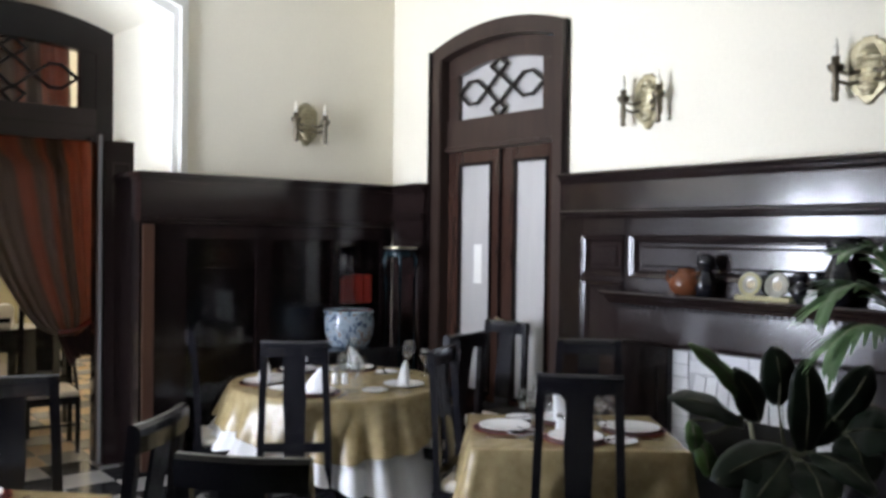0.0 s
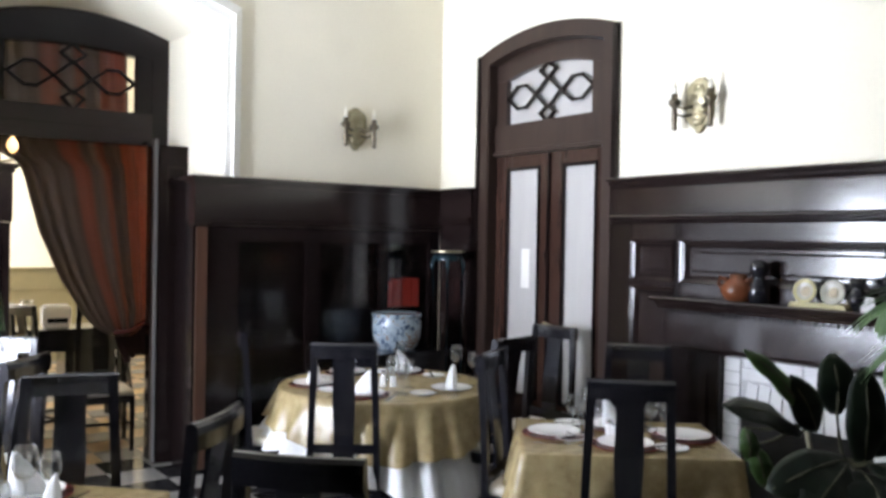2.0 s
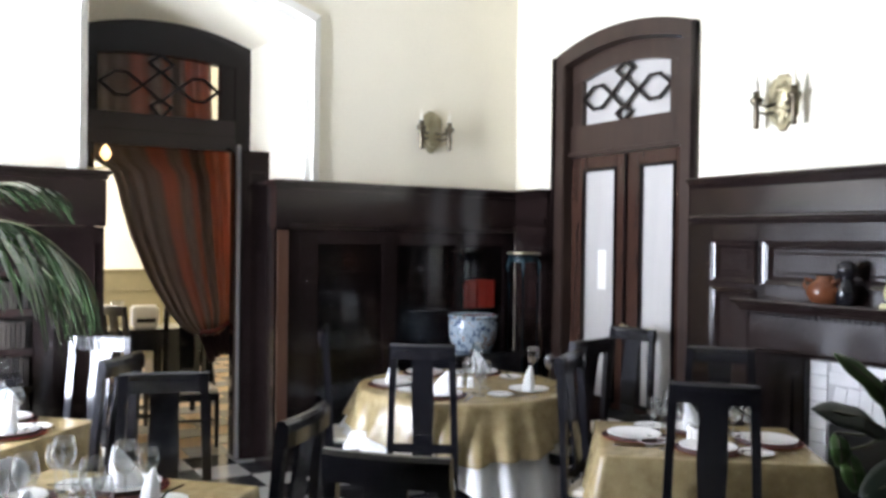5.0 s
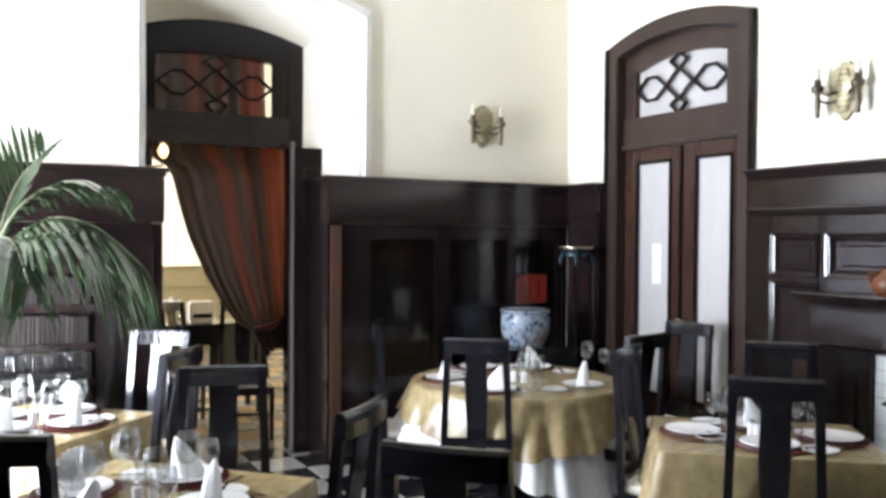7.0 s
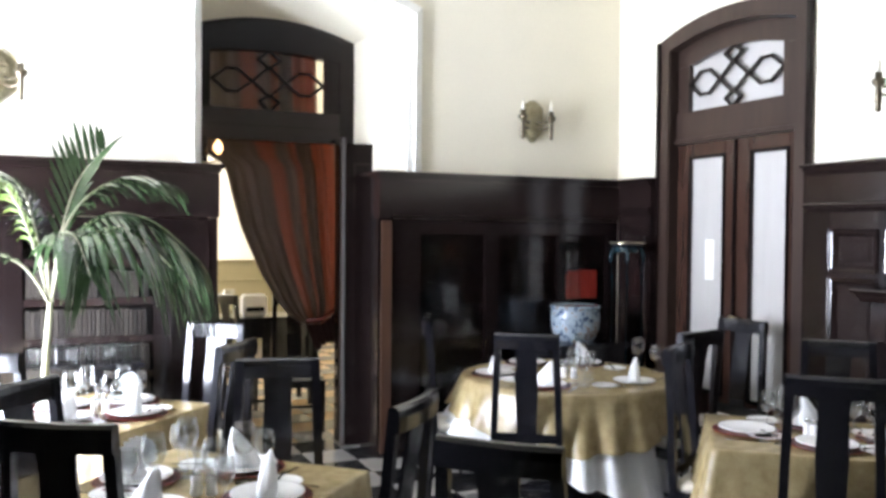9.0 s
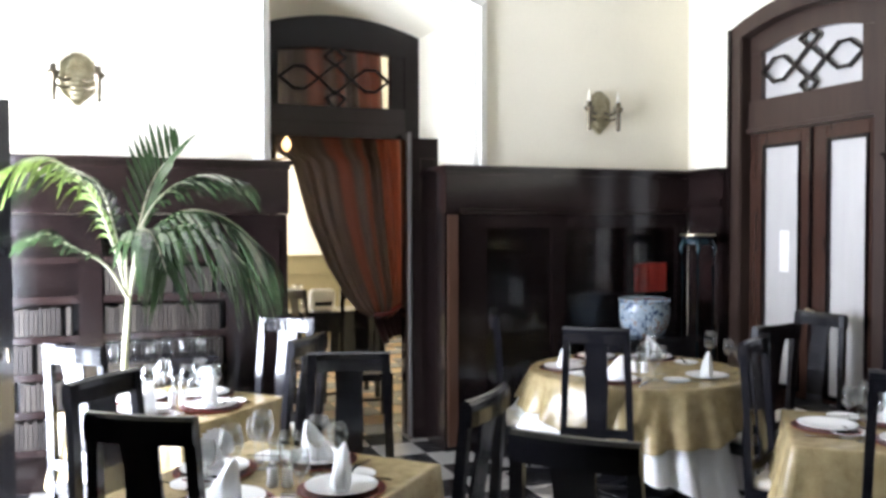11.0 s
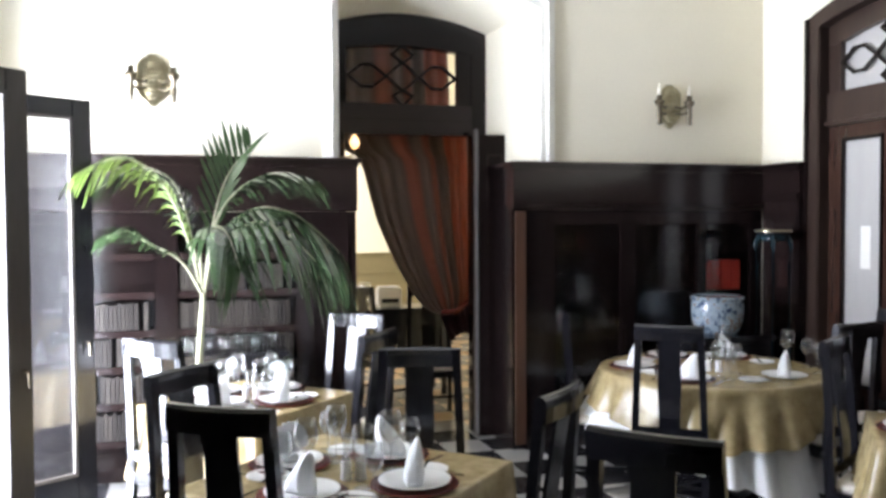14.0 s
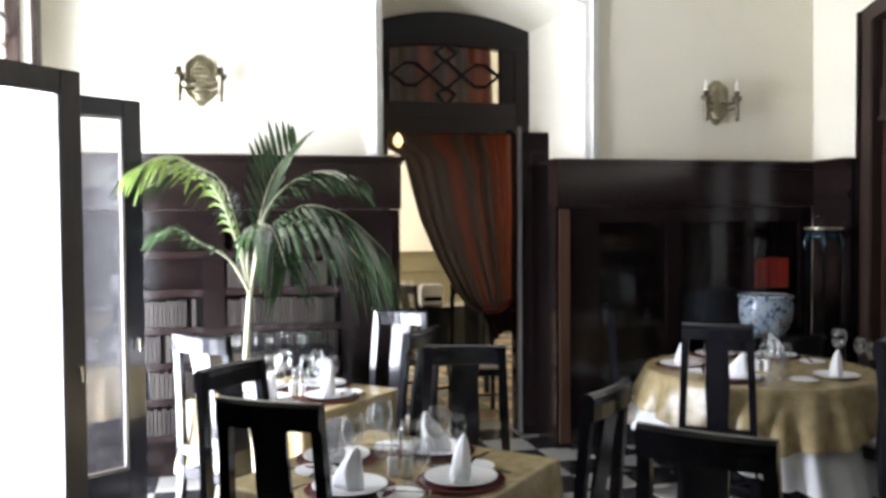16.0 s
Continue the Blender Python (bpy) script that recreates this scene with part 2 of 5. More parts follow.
def striped(name):
    """Curtain cloth with broad stripes that follow the folds."""
    m = bpy.data.materials.new(name)
    m.use_nodes = True
    nt = m.node_tree
    b = nt.nodes["Principled BSDF"]
    uv = nt.nodes.new("ShaderNodeUVMap")
    sp = nt.nodes.new("ShaderNodeSeparateXYZ")
    nt.links.new(uv.outputs[0], sp.inputs[0])
    rp = nt.nodes.new("ShaderNodeValToRGB")
    brown, taupe, rust, orange = (0.19, 0.145, 0.12, 1), (0.25, 0.20, 0.17, 1), (0.32, 0.135, 0.09, 1), (0.43, 0.165, 0.10, 1)
    e = rp.color_ramp.elements
    e[0].position, e[0].color = 0.0, brown
    e[1].position, e[1].color = 0.16, taupe
    for p, c in ((0.30, brown), (0.37, brown), (0.405, rust), (0.50, rust), (0.535, brown), (0.61, taupe), (0.64, rust), (0.675, rust), (0.70, brown),
                 (0.79, brown), (0.82, orange), (0.89, rust), (0.91, orange), (0.97, orange), (0.99, brown)):
        k = e.new(p)
        k.color = c
    nt.links.new(sp.outputs[0], rp.inputs[0])
    nt.links.new(rp.outputs[0], b.inputs["Base Color"])
    b.inputs["Roughness"].default_value = 0.55
    nz = nt.nodes.new("ShaderNodeTexNoise")
    nz.inputs["Scale"].default_value = 160
    bp = nt.nodes.new("ShaderNodeBump")
    bp.inputs["Strength"].default_value = 0.2
    bp.inputs["Distance"].default_value = 0.003
    nt.links.new(nz.outputs[0], bp.inputs["Height"])
    nt.links.new(bp.outputs[0], b.inputs["Normal"])
    tr = nt.nodes.new("ShaderNodeBsdfTranslucent")
    nt.links.new(rp.outputs[0], tr.inputs[0])
    ms = nt.nodes.new("ShaderNodeMixShader")
    ms.inputs[0].default_value = 0.5
    nt.links.new(b.outputs[0], ms.inputs[1])
    nt.links.new(tr.outputs[0], ms.inputs[2])
    nt.links.new(ms.outputs[0], nt.nodes["Material Output"].inputs[0])
    return m


M_CURTAIN = striped("striped curtain")


def book_mat():
    m = bpy.data.materials.new("old leather binding")
    m.use_nodes = True
    nt = m.node_tree
    b = nt.nodes["Principled BSDF"]
    oi = nt.nodes.new("ShaderNodeObjectInfo")
    rp = nt.nodes.new("ShaderNodeValToRGB")
    e = rp.color_ramp.elements
    e[0].color = (0.009, 0.007, 0.0055, 1)
    e[1].color = (0.036, 0.030, 0.024, 1)
    k = e.new(0.5)
    k.color = (0.020, 0.015, 0.012, 1)
    nt.links.new(oi.outputs["Random"], rp.inputs[0])
    nt.links.new(rp.outputs[0], b.inputs["Base Color"])
    b.inputs["Roughness"].default_value = 0.45
    return m


M_BOOK = book_mat()


def porcelain():
    m = bpy.data.materials.new("painted porcelain")
    m.use_nodes = True
    nt = m.node_tree
    b = nt.nodes["Principled BSDF"]
    tc = nt.nodes.new("ShaderNodeTexCoord")
    n1 = nt.nodes.new("ShaderNodeTexNoise")
    n1.inputs["Scale"].default_value = 17
    n1.inputs["Detail"].default_value = 4
    nt.links.new(tc.outputs["Object"], n1.inputs[0])
    rp = nt.nodes.new("ShaderNodeValToRGB")
    rp.color_ramp.interpolation = 'EASE'
    e = rp.color_ramp.elements
    e[0].position, e[0].color = 0.33, (0.03, 0.05, 0.10, 1)
    e[1].position, e[1].color = 0.50, (0.27, 0.33, 0.38, 1)
    for p, c in ((0.58, (0.30, 0.36, 0.41, 1)), (0.64, (0.20, 0.12, 0.07, 1)), (0.70, (0.27, 0.32, 0.37, 1))):
        k = e.new(p)
        k.color = c
    nt.links.new(n1.outputs[0], rp.inputs[0])
    nt.links.new(rp.outputs[0], b.inputs["Base Color"])
    b.inputs["Roughness"].default_value = 0.12
    return m


M_PORC = porcelain()


# ---- mesh helpers ----
def link(name, bm, mat, parent=None, label="", smooth=False):
    me = bpy.data.meshes.new(name)
    bmesh.ops.recalc_face_normals(bm, faces=bm.faces)
    bm.to_mesh(me)
    bm.free()
    me.materials.append(mat)
    if smooth:
        me.shade_smooth()
    ob = new(name, me)
    if parent:
        ob.parent = parent
    if label:
        ob["label"] = label
    return ob


def part(name, bm, mat, parent, label="", smooth=False):
    return link(name, bm, mat, parent, label, smooth)


def box(bm, x0, x1, y0, y1, z0, z1, bev=0.0, m=None):
    vs = [bm.verts.new((x, y, z)) for x in (x0, x1) for y in (y0, y1) for z in (z0, z1)]
    fs = [bm.faces.new([vs[i] for i in q]) for q in ((0, 1, 3, 2), (4, 6, 7, 5), (0, 4, 5, 1), (2, 3, 7, 6), (0, 2, 6, 4), (1, 5, 7, 3))]
    if bev:
        es = list({e for f in fs for e in f.edges})
        r = bmesh.ops.bevel(bm, geom=es, offset=bev, segments=2, affect='EDGES')
        vs = list({v for f in r["faces"] for v in f.verts} | {v for v in vs if v.is_valid})
    if m:
        bmesh.ops.transform(bm, matrix=m, verts=[v for v in vs if v.is_valid])
    return bm


def boxes(*rows, bev=0.0):
    bm = bmesh.new()
    for r in rows:
        box(bm, *r, bev=bev)
    return bm


def prism(bm, poly, z0, z1):
    """Upright prism over a plan outline."""
    a = [bm.verts.new((x, y, z0)) for x, y in poly]
    b = [bm.verts.new((x, y, z1)) for x, y in poly]
    bm.faces.new(a[::-1])
    bm.faces.new(b)
    n = len(poly)
    for i in range(n):
        bm.faces.new((a[i], a[(i + 1) % n], b[(i + 1) % n], b[i]))
    return bm


def loft(bm, rings, closed=True, caps=True):
    """Skin over rings of equally many points."""
    vs = [[bm.verts.new(p) for p in r] for r in rings]
    n = len(rings[0])
    for a, b in zip(vs, vs[1:]):
        for i in range(n if closed else n - 1):
            j = (i + 1) % n
            bm.faces.new((a[i], a[j], b[j], b[i]))
    if caps and closed:
        bm.faces.new(vs[0][::-1])
        bm.faces.new(vs[-1])
    return bm


def lathe(bm, prof, x=0, y=0, z=0, n=20, caps=True):
    """Turned body: prof holds (radius, height)."""
    return loft(bm, [[(x + r * math.cos(2 * math.pi * i / n), y + r * math.sin(2 * math.pi * i / n), z + h) for i in range(n)] for r, h in prof], caps=caps)


def tube(bm, pts, radii, n=8):
    rings = []
    pts = [Vector(p) for p in pts]
    for i, p in enumerate(pts):
        d = (pts[min(i + 1, len(pts) - 1)] - pts[max(i - 1, 0)]).normalized()
        side = d.cross(Vector((0, 0, 1)))
        side = side.normalized() if side.length > 1e-3 else Vector((1, 0, 0))
        up = side.cross(d)
        r = radii[i] if isinstance(radii, (list, tuple)) else radii
        rings.append([p + r * (math.cos(2 * math.pi * k / n) * side + math.sin(2 * math.pi * k / n) * up) for k in range(n)])
    return loft(bm, rings)


def thing(name, label, category, m=None, group="", kind=""):
    ob = tagged(new(name), label, category, group, kind)
    ob.empty_display_size = 0.1
    if m:
        ob.matrix_basis = m
    return ob


def structure(ob, label, category):
    return tagged(ob, label, category, kind="structure")


def arch_z(u, half, spring, rise):
    return spring + rise * (1 - min(1.0, (u / half) ** 2))


def arch_panel(bm, axis, c, a0, a1, depth0, depth1, zlow, half, spring, rise, n=16):
    """Solid between a level zlow (or a lower arch given as (half, spring, rise)) and an upper arch, along axis 'x' or 'y'."""
    rings = []
    for i in range(n + 1):
        u = a0 + (a1 - a0) * i / n
        top = arch_z(u - c, half, spring, rise) if half else spring
        low = arch_z(u - c, *zlow) if isinstance(zlow, tuple) else zlow
        q = [(depth0, low), (depth1, low), (depth1, top), (depth0, top)]
        rings.append([(u, d, z) if axis == 'x' else (d, u, z) for d, z in q])
    return loft(bm, rings)


H = 2.12       # top of the wainscot
TOP = 4.3      # ceiling
XW = -5.62     # window wall

# ---- structure ----
# north wall with its deep arched doorway
NC, NH = -2.70, 0.75          # middle and half width of the niche at the front
bm = bmesh.new()
prism(bm, [(XW - 0.4, 0), (NC - NH, 0), (NC - NH - 0.04, 0.65), (XW - 0.4, 0.65)], 0, TOP)
prism(bm, [(NC + NH, 0), (0.4, 0), (0.4, 0.65), (-2.20, 0.65)], 0, TOP)
rings = []
for i in range(25):
    k = i / 24
    xf, xb = NC - NH + 2 * NH * k, NC - NH - 0.04 + (-2.20 - NC + NH + 0.04) * k
    zf = arch_z(2 * k - 1, 1, 3.245, 0.17)
    zb = arch_z(2 * k - 1, 1, 3.158, 0.12)
    rings.append([(xf, 0, zf), (xb, 0.65, zb), (xb, 0.65, TOP), (xf, 0, TOP)])
loft(bm, rings)
structure(link("wall_north", bm, M_PLASTER), "cream plastered wall with a deep arched doorway", "wall")

# white moulding round the niche
bm = bmesh.new()
def niche_mould(o0, o1, d):
    rings = []
    pts = [(-1, 2.12)] + [(-1 + 2 * i / 24, None) for i in range(25)] + [(1, 2.12)]
    for k, z in pts:
        q = []
        for off in (o0, o1):
            x = NC + k * (NH + off)
            zz = z if z else arch_z(k, 1, 3.245, 0.17) + off
            q.append((x, zz))
        rings.append([(q[0][0], 0.004, q[0][1]), (q[0][0], -d, q[0][1]), (q[1][0], -d * 0.6, q[1][1]), (q[1][0], 0.004, q[1][1])])
    loft(bm, rings)
niche_mould(0.0, 0.05, 0.035)
niche_mould(0.05, 0.11, 0.07)
structure(link("niche_trim", bm, M_WHITE), "white painted moulding round the arched doorway", "trim")

# east wall with its door opening
DC, DH = -1.2725, 0.7525
bm = boxes((0, 0.4, DC + DH - 0.02, 0.0, 0, TOP), (0, 0.4, -9.2, DC - DH + 0.02, 0, TOP))
arch_panel(bm, 'y', DC, DC - DH + 0.02, DC + DH - 0.02, 0, 0.4, (DH, 3.16, 0.13), 0, TOP, 0)
structure(link("wall_east", bm, M_PLASTER), "cream plastered wall above dark panelling", "wall")

# window wall, with a tall arched french window
WC, WH = -1.21, 0.91
bm = boxes((XW - 0.65, XW, WC + WH, 0.0, 0, TOP), (XW - 0.65, XW, -9.2, WC - WH, 0, TOP))
arch_panel(bm, 'y', WC, WC - WH, WC + WH, XW - 0.65, XW, (WH, 3.2, 0.15), 0, TOP, 0)
structure(link("wall_west", bm, M_PLASTER), "cream plastered wall with a tall french window", "wall")
structure(link("wall_south", boxes((XW - 0.4, 0.4, -9.6, -9.2, 0, TOP)), M_PLASTER), "plain cream plastered wall", "wall")
structure(link("ceiling", boxes((XW - 0.4, 0.4, -9.6, 0.65, TOP, TOP + 0.2)), M_CEIL), "plain white plaster ceiling", "ceiling")
floor = structure(link("floor", boxes((XW - 0.65, 0.4, -9.6, 0.65, -0.1, -0.006)), M_GROUT), "black and white chequered tile floor", "floor")
structure(link("ground", boxes((-60, XW - 0.65, -60, 60, -0.5, -0.3)), M_PAVE), "sunlit paved ground outside the window", "ground")

# unseen dark boards, added so these walls bounce less light back
structure(link("wainscot_west", boxes((XW, XW + 0.07, -9.1, -2.27, 0, 2.08), (XW, XW + 0.12, -9.1, -2.27, 2.081, 2.12), bev=0.003), M_MAHOG), "unseen dark panelling added to cut bounce off the window wall", "panelling")
structure(link("wainscot_south", boxes((XW + 0.13, -0.13, -9.2, -9.13, 0, 2.08), (XW + 0.13, -0.13, -9.2, -9.08, 2.081, 2.12), bev=0.003), M_MAHOG), "unseen dark panelling added to cut bounce off the end wall", "panelling")
# emissive sheet added so the outdoors behind the window reads overbright
M_GLOWDROP = bpy.data.materials.new("glowing outdoor backdrop")
M_GLOWDROP.use_nodes = True
M_GLOWDROP.node_tree.nodes["Principled BSDF"].inputs["Base Color"].default_value = (0.7, 0.68, 0.62, 1)
M_GLOWDROP.node_tree.nodes["Principled BSDF"].inputs["Emission Color"].default_value = (1.0, 0.97, 0.90, 1)
M_GLOWDROP.node_tree.nodes["Principled BSDF"].inputs["Emission Strength"].default_value = 3.0
structure(link("backdrop", boxes((-16.2, -16, -16, 14, -0.3, 7.0)), M_GLOWDROP), "self-lit pale sheet standing in for the bright outdoors", "backdrop")

# ---- panelling ----
def wainscot(name, label, axis, a0, a1, d, panels, base=0.0, ledge=True, z_top=H):
    """Panelled dado along a wall. axis 'x': north wall (front at y = -d); 'y': east wall (front at x = -d)."""
    root = structure(new(name), label, "panelling")

    def add(pname, rows, mat, bev=0.004):
        bm = bmesh.new()
        for (u0, u1, e0, e1, z0, z1) in rows:
            if axis == 'x':
                box(bm, u0, u1, -e1, -e0, z0, z1, bev)
            else:
                box(bm, -e1, -e0, u0, u1, z0, z1, bev)
        return part(pname, bm, mat, root)
    add("backing", [(a0, a1, -0.002, d - 0.035, base, z_top - 0.03)], M_MAHOG, 0)
    def mould(pname, prof):
        """Moulding along the wall with an outline of (depth, height)."""
        bm = bmesh.new()
        loft(bm, [[(u, -e, z) if axis == 'x' else (-e, u, z) for e, z in prof] for u in (a0, a1)])
        return part(pname, bm, M_MAHOGH, root)
    if ledge:
        mould("ledge", [(-0.002, H), (d + 0.055, H), (d + 0.06, H - 0.008), (d + 0.055, H - 0.02), (d + 0.035, H - 0.028), (d + 0.03, H - 0.045), (d + 0.012, H - 0.062), (d + 0.010, H - 0.07), (-0.002, H - 0.07)])
        add("frieze", [(a0, a1, -0.002, d + 0.004, 1.885, H - 0.071)], M_MAHOGH, 0)
        mould("rail_moulding", [(-0.002, 1.884), (d + 0.012, 1.884), (d + 0.03, 1.876), (d + 0.034, 1.866), (d + 0.024, 1.856), (d + 0.022, 1.85), (d + 0.03, 1.842), (d + 0.016, 1.83), (d + 0.004, 1.823), (-0.002, 1.823)])
    zs = sorted({p[2] for p in panels} | {p[3] for p in panels})
    for (u0, u1, z0, z1) in panels:
        bm = bmesh.new()
        rings = []
        for o, e in ((0.032, d - 0.036), (0.032, d + 0.008), (0.026, d + 0.016), (0.016, d + 0.014), (0.012, d + 0.004), (0.004, d + 0.002), (-0.02, d - 0.026)):
            rings.append([(u, -e, z) if axis == 'x' else (-e, u, z) for u, z in ((u0 - o, z0 - o), (u1 + o, z0 - o), (u1 + o, z1 + o), (u0 - o, z1 + o))])
        loft(bm, rings, caps=False)
        part("panel_moulding", bm, M_MAHOGH, root)
        bm = bmesh.new()
        rings = []
        for o, e in ((-0.019, d - 0.036), (-0.019, d - 0.026), (-0.035, d - 0.026), (-0.05, d - 0.014)):
            rings.append([(u, -e, z) if axis == 'x' else (-e, u, z) for u, z in ((u0 - o, z0 - o), (u1 + o, z0 - o), (u1 + o, z1 + o), (u0 - o, z1 + o))])
        loft(bm, rings)
        part("panel", bm, M_MAHOGH, root)
    # stiles and rails fill what is left between the panels, in columns
    cols = sorted({(p[0], p[1]) for p in panels})
    edges = [a0] + [e for c in cols for e in (c[0] - 0.032, c[1] + 0.032)] + [a1]
    top = 1.822 if ledge else z_top
    stiles = [(edges[i], edges[i + 1], d - 0.036, d, base, top) for i in range(0, len(edges), 2) if edges[i + 1] - edges[i] > 0.005]
    if stiles:
        add("stile", stiles, M_MAHOG, 0.003)
    for c in cols:
        col = sorted((p[2] - 0.032, p[3] + 0.032) for p in panels if (p[0], p[1]) == c)
        lv = [base] + [z for q in col for z in q] + [top]
        rails = [(c[0] - 0.032, c[1] + 0.032, d - 0.036, d - 0.001, lv[i], lv[i + 1]) for i in range(0, len(lv), 2) if lv[i + 1] - lv[i] > 0.005]
        add("rail", rails, M_MAHOGH, 0.003)
    return root


wainscot("wainscot_east", "dark polished mahogany panelling with moulded panels", 'y', -9.1, -2.02, 0.07,
         [(-2.51, -2.23, 1.49, 1.69), (-4.22, -2.62, 1.49, 1.69), (-4.62, -4.34, 1.49, 1.69), (-2.51, -2.23, 0.35, 1.40), (-6.6, -4.9, 0.35, 1.69), (-8.6, -6.9, 0.35, 1.69)])
wainscot("wainscot_corner", "dark mahogany panelling beside the door", 'y', -0.525, -0.1, 0.07, [(-0.46, -0.16, 0.4, 1.70)])

# glazed bookcase built into the panelling, right of the doorway
def glazed_case():
    root = structure(new("wainscot_bookcase"), "dark mahogany panelling with a glazed bookcase", "panelling")
    x0, x1, d = -2.185, -0.07, 0.10
    P = lambda n, rows, mat, bev=0.004: part(n, boxes(*rows, bev=bev), mat, root)
    P("ledge", [(x0 - 0.04, x1, -d - 0.05, 0.33, H - 0.032, H)], M_MAHOGH, 0.008)
    P("cornice", [(x0 - 0.022, x1, -d - 0.026, 0.08, H - 0.06, H - 0.03)], M_MAHOGH, 0.008)
    P("frieze", [(x0 - 0.01, x1, -d - 0.01, 0.08, 1.80, H - 0.062)], M_MAHOGH)
    P("rail_moulding", [(x0 - 0.02, x1, -d - 0.03, 0, 1.775, 1.798)], M_MAHOGH, 0.006)
    P("side_panel", [(x0, x0 + 0.12, -d + 0.045, 0.33, 0, 2.085)], M_MAHOG)
    P("edge_strip", [(x0 + 0.004, x0 + 0.085, -d - 0.012, -d + 0.01, 0.05, 1.76)], M_STRIP)
    for a, b in ((x0 + 0.09, x0 + 0.32), (-1.32, -1.20), (-0.66, -0.58), (-0.18, x1)):
        P("stile", [(a, b, -d, -d + 0.04, 0.1, 1.773)], M_MAHOG)
    P("rail", [(x0 + 0.09, x1, -d, -d + 0.04, 0.0, 0.10)], M_MAHOGH)
    P("rail", [(x0 + 0.09, x1, -d + 0.002, -d + 0.038, 1.66, 1.772)], M_MAHOGH)
    P("back", [(x0 + 0.06, x1, -0.012, -0.002, 0.0, 1.773)], M_MAHOG, 0)
    for z in (0.45, 0.80, 1.14, 1.46):
        P("shelf", [(x0 + 0.32, x1 - 0.1, -0.06, -0.013, z - 0.02, z)], M_MAHOGH, 0.003)
    for a, b in ((x0 + 0.325, -1.325), (-1.195, -0.665), (-0.575, -0.185)):
        g = P("pane", [(a, b, -d + 0.014, -d + 0.018, 0.105, 1.655)], M_CASEPANE, 0)
        g.visible_shadow = False
glazed_case()
for i, (w, h) in enumerate(((0.075, 0.20), (0.07, 0.225), (0.075, 0.235), (0.065, 0.23))):
    x = -0.60 + 0.092 * i
    b = link("book", boxes((x, x + w + 0.012, -0.058, -0.016, 1.141, 1.141 + h), bev=0.004), M_REDBOOK)
    tagged(b, "red cloth-bound book standing on a dark shelf", "book", "red books in the glazed case")

# open bookcase left of the doorway
def open_case():
    root = structure(new("wainscot_shelves"), "dark mahogany panelling with open bookshelves", "panelling")
    P = lambda n, rows, mat, bev=0.004: part(n, boxes(*rows, bev=bev), mat, root)
    x0, x1, d = XW, -3.35, 0.10
    P("ledge", [(x0, x1 + 0.04, -d - 0.05, 0, H - 0.032, H)], M_MAHOGH, 0.008)
    P("cornice", [(x0, x1 + 0.022, -d - 0.026, 0, H - 0.06, H - 0.03)], M_MAHOGH, 0.008)
    P("frieze", [(x0, x1 + 0.01, -d - 0.01, 0, 1.76, H - 0.062)], M_MAHOGH)
    P("side_panel", [(x1 - 0.05, x1, -d, 0.5, 0, 1.758)], M_MAHOG)
    for a, b in ((x0, -5.15), (-4.66, -4.52), (-3.76, x1 - 0.052)):
        P("stile", [(a, b, -d, -d + 0.05, 0.0, 1.758)], M_MAHOG)
    P("panel_moulding", [(-3.66, -3.645, -d - 0.01, -d, 0.3, 1.65), (-3.42, -3.405, -d - 0.01, -d, 0.3, 1.65),
                         (-3.643, -3.422, -d - 0.01, -d, 1.635, 1.65), (-3.643, -3.422, -d - 0.01, -d, 0.3, 0.315)], M_MAHOGH, 0.003)
    P("back", [(x0, x1 - 0.052, -0.01, -0.002, 0, 1.758)], M_MAHOG, 0)
    for a, b in ((-5.149, -4.661), (-4.519, -3.761)):
        for z in (0.29, 0.53, 0.765, 0.996, 1.243, 1.49):
            P("shelf", [(a, b, -d + 0.002, -0.011, z - 0.045, z)], M_MAHOGH, 0.003)
open_case()
rb = random.Random(4)
book_meshes = {}
for a, b in ((-5.14, -4.67), (-4.51, -3.77)):
    for z in (0.29, 0.53, 0.765, 0.996, 1.243):
        x = a
        end = -5.02 if z > 1.2 and a < -5 else b
        while x < end - 0.035:
            w, hh = rb.choice((0.024, 0.027, 0.030)), rb.choice((0.165, 0.172, 0.178))
            key = (w, hh)
            if key not in book_meshes:
                bm = boxes((0, w - 0.002, -0.086, -0.014, 0, hh), bev=0.003)
                for k in (0.25, 0.5, 0.78):
                    box(bm, 0.001, w - 0.003, -0.089, -0.085, hh * k, hh * k + 0.006)
                ob = link("book", bm, M_BOOK)
                book_meshes[key] = ob.data
            else:
                ob = new("book", book_meshes[key])
            ob.location = (x, 0, z + 0.0005)
            tagged(ob, "old leather-bound book in a shelf row", "book", "bound volumes on the shelves")
            x += w + (0.0 if rb.random() < 0.93 else 0.03)


